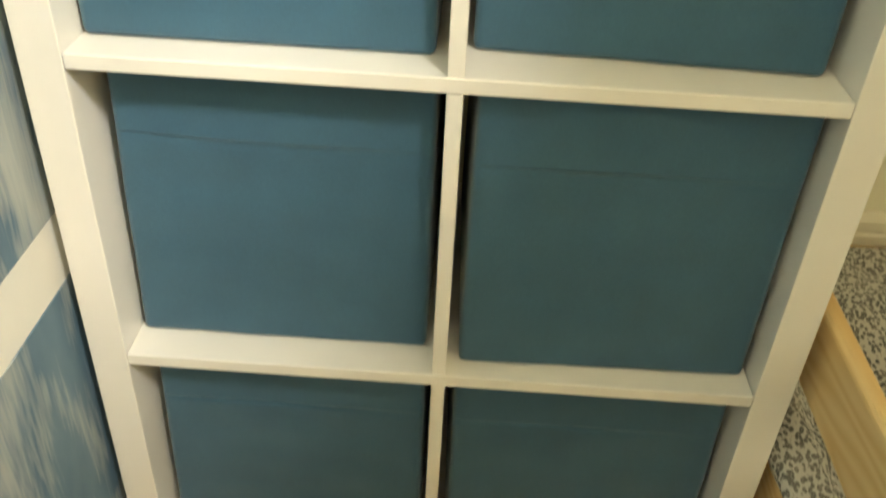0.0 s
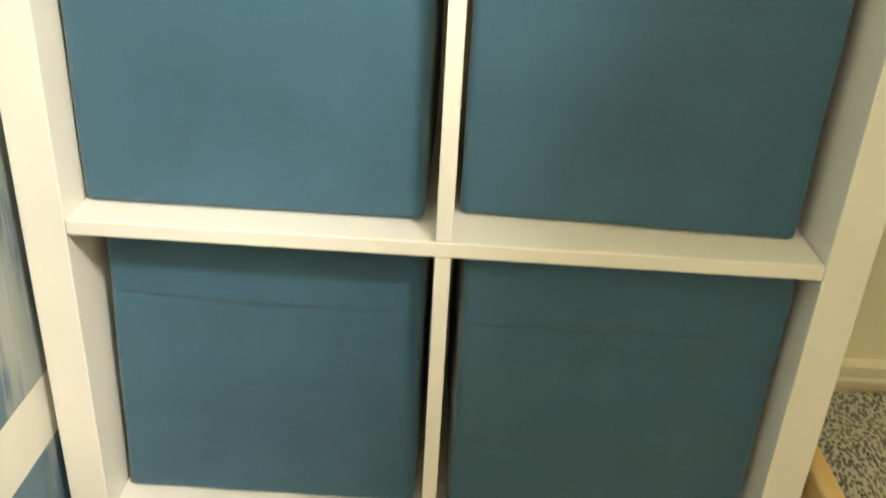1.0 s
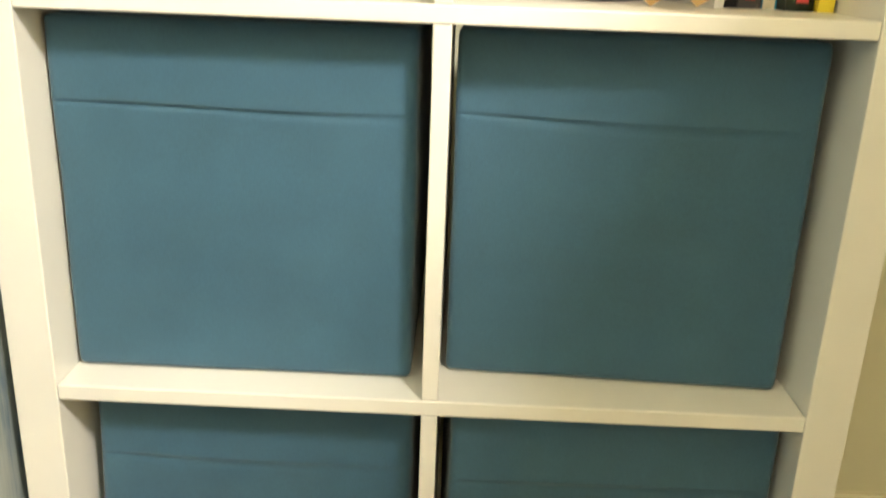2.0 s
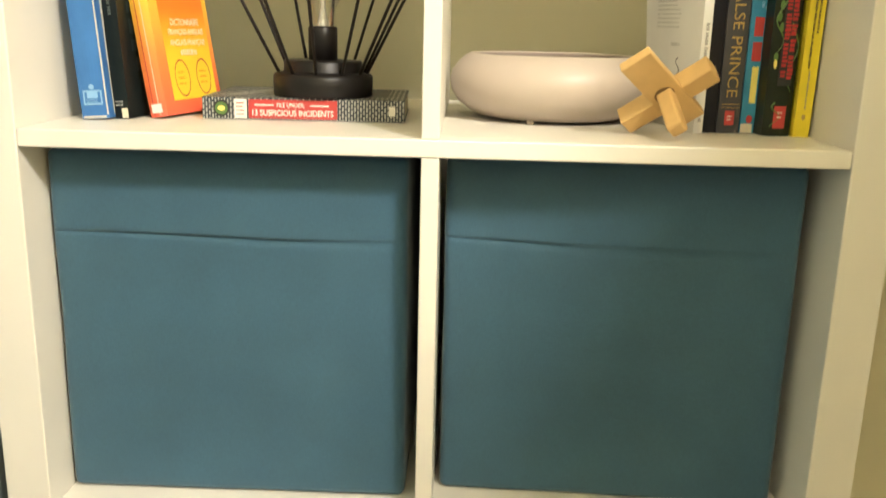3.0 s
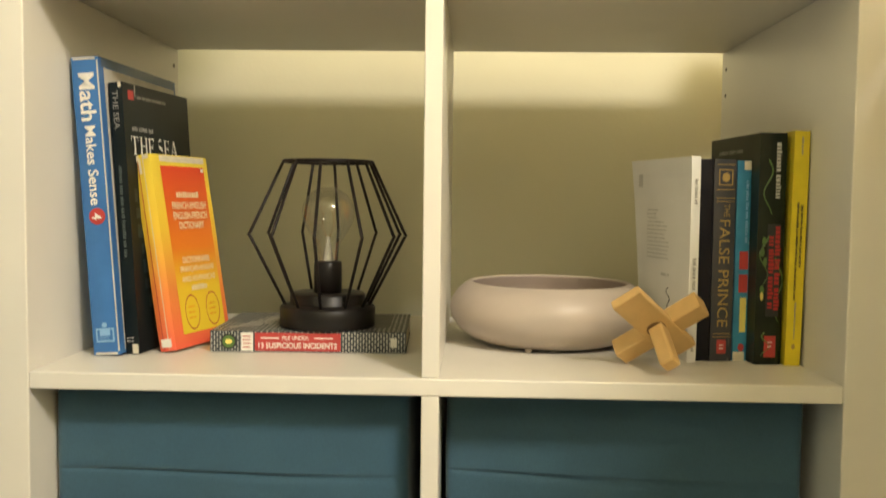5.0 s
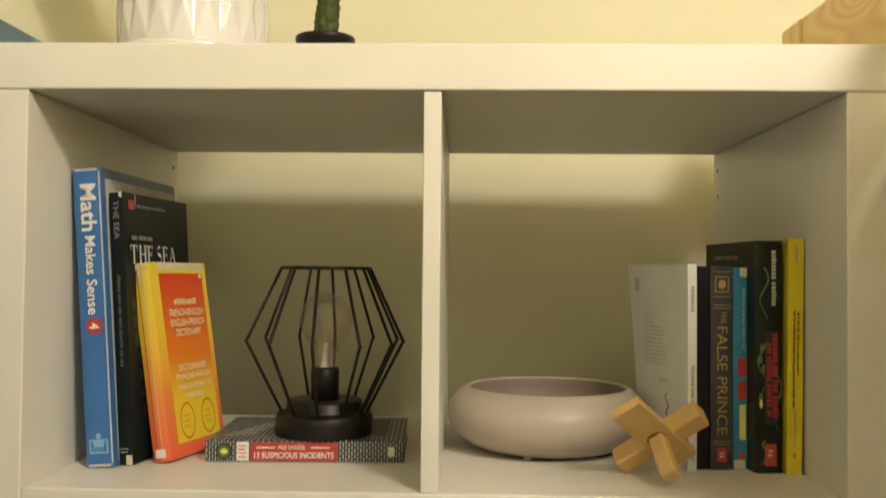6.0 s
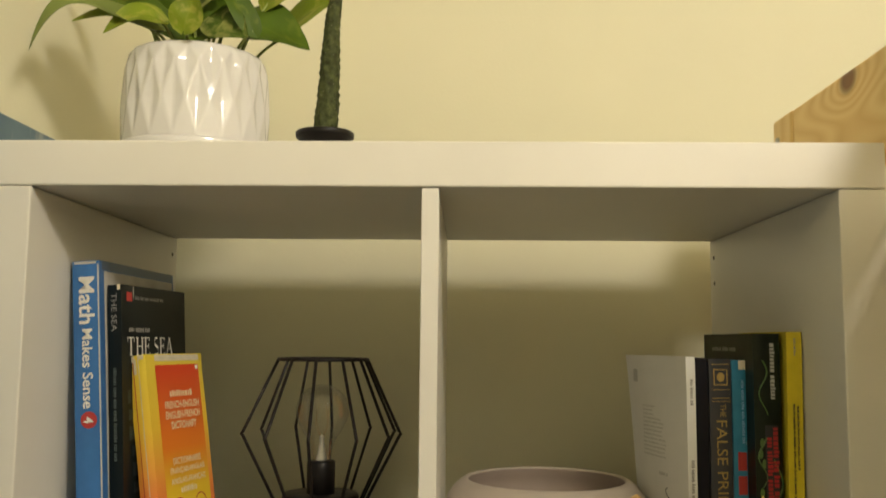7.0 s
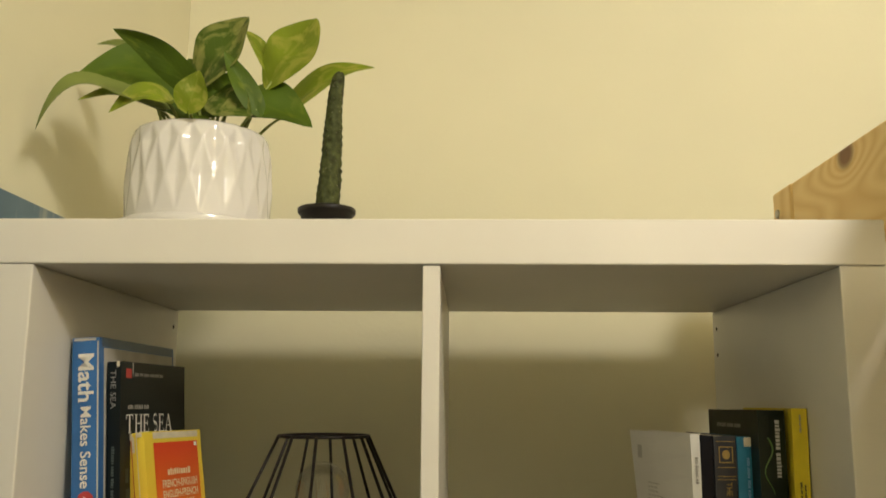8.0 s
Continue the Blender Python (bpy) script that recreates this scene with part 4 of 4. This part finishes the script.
def leaf_material(name, dark, light, amount, vein=0.25):
    """Waxy leaf, by its own width (u) and length (v): a paler rib, faint side veins, pale marbling in streaks."""
    m, t, p = nodes_of(name)
    v = coords(t)
    uv = t.nodes.new("ShaderNodeUVMap")
    xyz = t.nodes.new("ShaderNodeSeparateXYZ")
    t.links.new(uv.outputs[0], xyz.inputs[0])
    off = maths(t, "ABSOLUTE", maths(t, "SUBTRACT", xyz.outputs[0], 0.5))
    stretch = t.nodes.new("ShaderNodeMapping")
    stretch.inputs["Scale"].default_value = (3.6, 4.6, 1.0)
    t.links.new(uv.outputs[0], stretch.inputs[0])
    info = t.nodes.new("ShaderNodeObjectInfo")
    shift = t.nodes.new("ShaderNodeVectorMath")
    t.links.new(stretch.outputs[0], shift.inputs[0])
    move = t.nodes.new("ShaderNodeCombineXYZ")
    t.links.new(maths(t, "MULTIPLY", info.outputs["Random"], 40.0), move.inputs[2])
    t.links.new(move.outputs[0], shift.inputs[1])
    blot = noise_on(t, shift.outputs[0], 1.0, 5, 0.6)
    shade = noise_on(t, v, 18, 2)
    col = ramp(t, shade, [(0.3, dark), (0.7, tuple(min(1, c * 1.6) for c in dark))])
    col = mix(t, ramp(t, blot, [(amount, (0, 0, 0)), (amount + 0.09, (0.55, 0.55, 0.55)), (amount + 0.22, (0.9, 0.9, 0.9))]), col, light)
    slant = maths(t, "SUBTRACT", maths(t, "MULTIPLY", xyz.outputs[1], 9.0), maths(t, "MULTIPLY", off, 7.0))
    side = maths(t, "PINGPONG", slant, 0.5)
    rib = ramp(t, off, [(0.012, (1, 1, 1)), (0.035, (0, 0, 0))])
    col = mix(t, maths(t, "MULTIPLY", rib, vein * 2.0), col, light)
    col = mix(t, maths(t, "MULTIPLY", ramp(t, side, [(0.0, (1, 1, 1)), (0.09, (0, 0, 0))]), vein * 0.5), col, light)
    edge = ramp(t, off, [(0.455, (0, 0, 0)), (0.5, (0.5, 0.5, 0.5))])
    col = mix(t, edge, col, tuple(c * 1.3 for c in dark))
    t.links.new(col, p.inputs["Base Color"])
    relief = maths(t, "ADD", maths(t, "MULTIPLY", noise_on(t, v, 120, 3), 0.4), maths(t, "MULTIPLY", side, 0.8))
    bump_on(t, p, relief, 0.18, 0.0010)
    p.inputs["Roughness"].default_value = 0.5
    p.inputs["Specular IOR Level"].default_value = 0.22
    return m


LEAF_DARK = leaf_material("dark_leaf", (0.050, 0.086, 0.005), (0.13, 0.17, 0.016), 0.60, 0.12)
LEAF_MARBLED = leaf_material("marbled_leaf", (0.042, 0.074, 0.006), (0.27, 0.28, 0.075), 0.47, 0.08)
LEAF_LIGHT = leaf_material("light_leaf", (0.135, 0.180, 0.010), (0.32, 0.325, 0.055), 0.50, 0.12)
LEAF_PALE = leaf_material("pale_leaf_underside", (0.12, 0.15, 0.036), (0.20, 0.22, 0.07), 0.58)

PX, PY = -0.2380, 0.1150
pothos = thing("potted_plant", "pothos with marbled leaves in a white faceted pot", "potted plant", "", (PX, PY, TOP))
# the pot: a drum of tall diamonds
N = 20


def pot_ring(r, z, half):
    return [pot.verts.new((r * math.cos(2 * math.pi * (k + half) / N), r * math.sin(2 * math.pi * (k + half) / N), z)) for k in range(N)]


pot = bmesh.new()
# rows of ridge points, shifted by half a step from row to row; each diamond's middle is sunken
levels = [(0.0180, 0.0704), (0.0530, 0.0722), (0.0885, 0.0702), (0.1045, 0.0664)]
ridge = [pot_ring(r, z, 0.5 * (i % 2)) for i, (z, r) in enumerate(levels)]
foot = pot_ring(0.0695, 0.0, 0.0)
heel = pot_ring(0.0704, 0.0120, 0.0)
lip = pot_ring(0.0632, 0.1076, 0.5)
for a, b in ((foot, heel), (heel, ridge[0]), (ridge[3], lip)):
    for k in range(N):
        j = (k + 1) % N
        pot.faces.new((a[k], a[j], b[j], b[k]))
for i in (1, 2):
    low_row, side_row, high_row = ridge[i - 1], ridge[i], ridge[i + 1]
    sr = levels[i][1] * math.cos(math.pi / N) - 0.0034
    for k in range(N):
        # side points of this diamond stand half a step to either side of its lower and upper points
        if i % 2:
            c = k
            l, q = side_row[(k - 1) % N], side_row[k]
            angle = k
        else:
            c = k
            l, q = side_row[k], side_row[(k + 1) % N]
            angle = k + 0.5
        mid = pot.verts.new((sr * math.cos(2 * math.pi * angle / N), sr * math.sin(2 * math.pi * angle / N), levels[i][0]))
        for p0, p1 in ((low_row[c], q), (q, high_row[c]), (high_row[c], l), (l, low_row[c])):
            pot.faces.new((p0, p1, mid))
for k in range(N):
    pot.faces.new((ridge[0][k], ridge[0][(k + 1) % N], ridge[1][k]))
    pot.faces.new((ridge[3][k], ridge[3][(k + 1) % N], ridge[2][(k + 1) % N]))
inner = pot_ring(0.0602, 0.1076, 0.5)
deep = pot_ring(0.0590, 0.0700, 0.5)
for k in range(N):
    j = (k + 1) % N
    pot.faces.new((lip[k], lip[j], inner[j], inner[k]))
    pot.faces.new((inner[k], inner[j], deep[j], deep[k]))
pot.faces.new(foot)
bmesh.ops.recalc_face_normals(pot, faces=pot.faces)
bmesh.ops.bevel(pot, geom=[e for e in pot.edges if len(e.link_faces) == 2], offset=0.0019, segments=3, profile=0.5, affect="EDGES")
part("pot", pot, GLAZE, pothos, "glossy white pot of tall diamond facets")
part("saucer", lathe([(0, 0), (0.0700, 0), (0.0752, 0.0030), (0.0768, 0.0130), (0.0760, 0.0145), (0.0748, 0.0135), (0.0738, 0.0060), (0, 0.0050)], 60), GLAZE, pothos, "white saucer", True, pose(0, 0, -0.0002))
part("soil", lathe([(0.0610, 0.0860), (0.0400, 0.0890), (0, 0.0900)], 24), SOIL, pothos, "dark soil")


def leaf(base, tip, width, material, facing=(0, -1, 0.4), droop=0.0, fold=0.25, wave=0.09, stem=None, belly=0.62, hook=0.0):
    """A heart-shaped leaf from base to tip, folded along its rib, with its stalk down to the soil."""
    b, e = Vector(base), Vector(tip)
    along = e - b
    length = along.length
    d = along.normalized()
    f = Vector(facing)
    f = (f - d * f.dot(d)).normalized()
    s = d.cross(f)
    bm = bmesh.new()
    n, m = 16, 4
    grid = []
    for i in range(n + 1):
        u = i / n
        half = width * 0.5 * (math.sin(math.pi * u ** belly) ** 0.75 * (1 - 0.12 * u) + 0.05 * (1 - u)) * 1.08
        if i == n:
            half = 0.0002
        ahead = u * (1 - hook) + hook * (1 - (1 - u) ** 1.9)
        mid = b + Vector((along.x * ahead, along.y * ahead, along.z * u)) + Vector((0, 0, 1)) * (droop * math.sin(math.pi * u ** (1 + 0.35 * hook)))
        row = []
        for j in range(-m, m + 1):
            v = j / m
            back = -0.10 * length * (abs(v) ** 1.5) * max(0, 1 - u * 3.2)
            lift = fold * abs(v) * half + wave * half * math.sin(7 * u + 2 * v)
            row.append(bm.verts.new(mid + s * (v * half) + f * lift + d * back))
        grid.append(row)
    for i in range(n):
        for j in range(2 * m):
            bm.faces.new((grid[i][j], grid[i][j + 1], grid[i + 1][j + 1], grid[i + 1][j]))
    layer = bm.loops.layers.uv.new("UVMap")
    place = {vert: (j / (2 * m), i / n) for i, row in enumerate(grid) for j, vert in enumerate(row)}
    for face in bm.faces:
        for loop in face.loops:
            loop[layer].uv = place[loop.vert]
    for v in bm.verts:
        v.co -= Vector((PX, PY, TOP))
    ob = part("leaf", bm, material, pothos, "", True)
    root = Vector(stem or (PX + (base[0] - PX) * 0.45, PY + (base[1] - PY) * 0.4, TOP + 0.088))
    knee = root.lerp(b, 0.6) + Vector((0, 0, 0.012))
    pts = []
    for k in range(9):
        q = k / 8
        pts.append(root * (1 - q) ** 2 + knee * (2 * q * (1 - q)) + (b + d * 0.002) * q * q - Vector((PX, PY, TOP)))
    part("stalk", tube(pts, 0.0016, 7, [0.0019 - 0.00008 * k for k in range(9)]), STEM, ob, "thin green stalk", True)


leaf((-0.264, 0.070, 1.586), (-0.366, 0.028, 1.553), 0.042, LEAF_PALE, (0.1, -0.72, 0.8), 0.036, 0.25, 0.08, hook=0.6)
leaf((-0.236, 0.100, 1.592), (-0.361, 0.080, 1.622), 0.066, LEAF_DARK, (-0.2, -0.95, 0.35), 0.030, 0.15, belly=0.78)
leaf((-0.226, 0.060, 1.598), (-0.306, 0.040, 1.657), 0.030, LEAF_DARK, (-0.5, -0.75, -0.1), 0.010, 0.20)
leaf((-0.233, 0.085, 1.617), (-0.187, 0.080, 1.687), 0.062, LEAF_MARBLED, (-0.35, -0.9, 0.3), 0.004, 0.25, 0.10, belly=0.95)
leaf((-0.172, 0.120, 1.632), (-0.128, 0.130, 1.708), 0.058, LEAF_LIGHT, (-0.3, -0.9, 0.15), 0.003, 0.15, belly=1.0)
leaf((-0.161, 0.140, 1.603), (-0.066, 0.130, 1.653), 0.043, LEAF_LIGHT, (-0.3, -0.75, 0.55), 0.016, 0.22, 0.05)
leaf((-0.212, 0.112, 1.607), (-0.125, 0.108, 1.581), 0.066, LEAF_DARK, (0.15, -0.75, 0.65), 0.010, 0.22, belly=0.85)
leaf((-0.172, 0.072, 1.586), (-0.206, 0.066, 1.645), 0.023, LEAF_DARK, (0.35, -0.85, 0.1), 0.0, 0.25, belly=0.7)
leaf((-0.230, 0.042, 1.577), (-0.219, 0.035, 1.613), 0.031, LEAF_LIGHT, (0.0, -1.0, 0.1), 0.0, 0.30, belly=0.72)
leaf((-0.285, 0.110, 1.604), (-0.358, 0.090, 1.604), 0.030, LEAF_LIGHT, (0.0, -0.7, 0.7), 0.010, 0.3)
leaf((-0.255, 0.060, 1.592), (-0.304, 0.040, 1.574), 0.030, LEAF_LIGHT, (0.1, -0.8, 0.5), 0.012, 0.3)
leaf((-0.215, 0.080, 1.604), (-0.176, 0.062, 1.578), 0.040, LEAF_MARBLED, (0.2, -0.95, 0.15), 0.0, 0.25)
leaf((-0.172, 0.130, 1.640), (-0.205, 0.140, 1.699), 0.022, LEAF_LIGHT, (0.6, -0.7, 0.1), 0.004, 0.4, belly=0.9)
leaf((-0.312, 0.130, 1.666), (-0.361, 0.130, 1.680), 0.018, LEAF_PALE, (0.2, -0.8, 0.6), 0.006, 0.3)
leaf((-0.246, 0.125, 1.622), (-0.262, 0.130, 1.664), 0.034, LEAF_DARK, (0.1, -0.9, 0.2), 0.0, 0.25)
leaf((-0.210, 0.085, 1.600), (-0.240, 0.072, 1.580), 0.036, LEAF_DARK, (-0.1, -0.95, 0.2), 0.0, 0.25)
leaf((-0.206, 0.105, 1.612), (-0.226, 0.110, 1.640), 0.030, LEAF_DARK, (0.1, -0.95, 0.1), 0.0, 0.25)

# cactus
CACTUS = plain("dull_cactus_skin", (0.056, 0.066, 0.022), 0.7, 0.6, 140, 0.6, 0.0015, grain=350, spec=0.2)
SPINE = plain("pale_spine", (0.20, 0.19, 0.12), 0.6)
cactus = thing("cactus", "thin ribbed dark green cactus in a small black pot", "cactus", "", (-0.1060, 0.0950, TOP))
part("pot", lathe([(0, 0), (0.0200, 0), (0.0205, 0.0010), (0.0254, 0.0232), (0.0272, 0.0236), (0.0279, 0.0246), (0.0282, 0.0286), (0.0274, 0.0293), (0.0255, 0.0288), (0.0240, 0.0240), (0, 0.0240)], 40), BLACK_PLASTIC, cactus, "small black plastic pot", True)
col = bmesh.new()
H, rows_n, steps = 0.147, 90, 36
prev = None
rnd = random.Random(3)
for i in range(rows_n + 1):
    u = i / rows_n
    r0 = 0.0118 * (1 - 0.50 * u ** 1.1) * (1 if u < 0.93 else max(0.05, math.sqrt(max(0, 1 - ((u - 0.93) / 0.07) ** 2))))
    ring = []
    for k in range(steps):
        a = 2 * math.pi * k / steps
        rib = math.cos(8 * (a + 2.6 * u))
        warts = math.cos(2 * math.pi * (u * 20 + 8 * a / (2 * math.pi) * 0.5))
        r = r0 * (1 + 0.07 * rib + 0.07 * warts * max(rib, 0)) + 0.0009 * noise.noise(Vector((a * 2, u * 30, 1)))
        ring.append(col.verts.new((0.010 * u * u + 0.0015 * math.sin(5 * u) + r * math.cos(a), r * math.sin(a), 0.023 + H * u)))
    if prev:
        for k in range(steps):
            j = (k + 1) % steps
            col.faces.new((prev[k], prev[j], ring[j], ring[k]))
    prev = ring
col.faces.new(prev)
part("stem", col, CACTUS, cactus, "knobbly dark green column", True)
spikes = bmesh.new()
for i in range(150):
    u, a = rnd.uniform(0.02, 0.97), rnd.uniform(0, 2 * math.pi)
    r = 0.0118 * (1 - 0.50 * u ** 1.1)
    p = Vector((0.010 * u * u + 0.0015 * math.sin(5 * u) + r * math.cos(a), r * math.sin(a), 0.023 + H * u))
    d = Vector((math.cos(a), math.sin(a), rnd.uniform(-0.3, 0.7))).normalized() * rnd.uniform(0.0010, 0.0022)
    side = d.cross(Vector((0, 0, 1))).normalized() * 0.0003
    up = d.cross(side).normalized() * 0.0003
    v = [spikes.verts.new(q) for q in (p + side, p - side + up, p - side - up, p + d)]
    for tri in ((0, 1, 3), (1, 2, 3), (2, 0, 3)):
        spikes.faces.new([v[q] for q in tri])
tagged(part("spines", spikes, SPINE, cactus, "short pale spines"), kind="stuff")
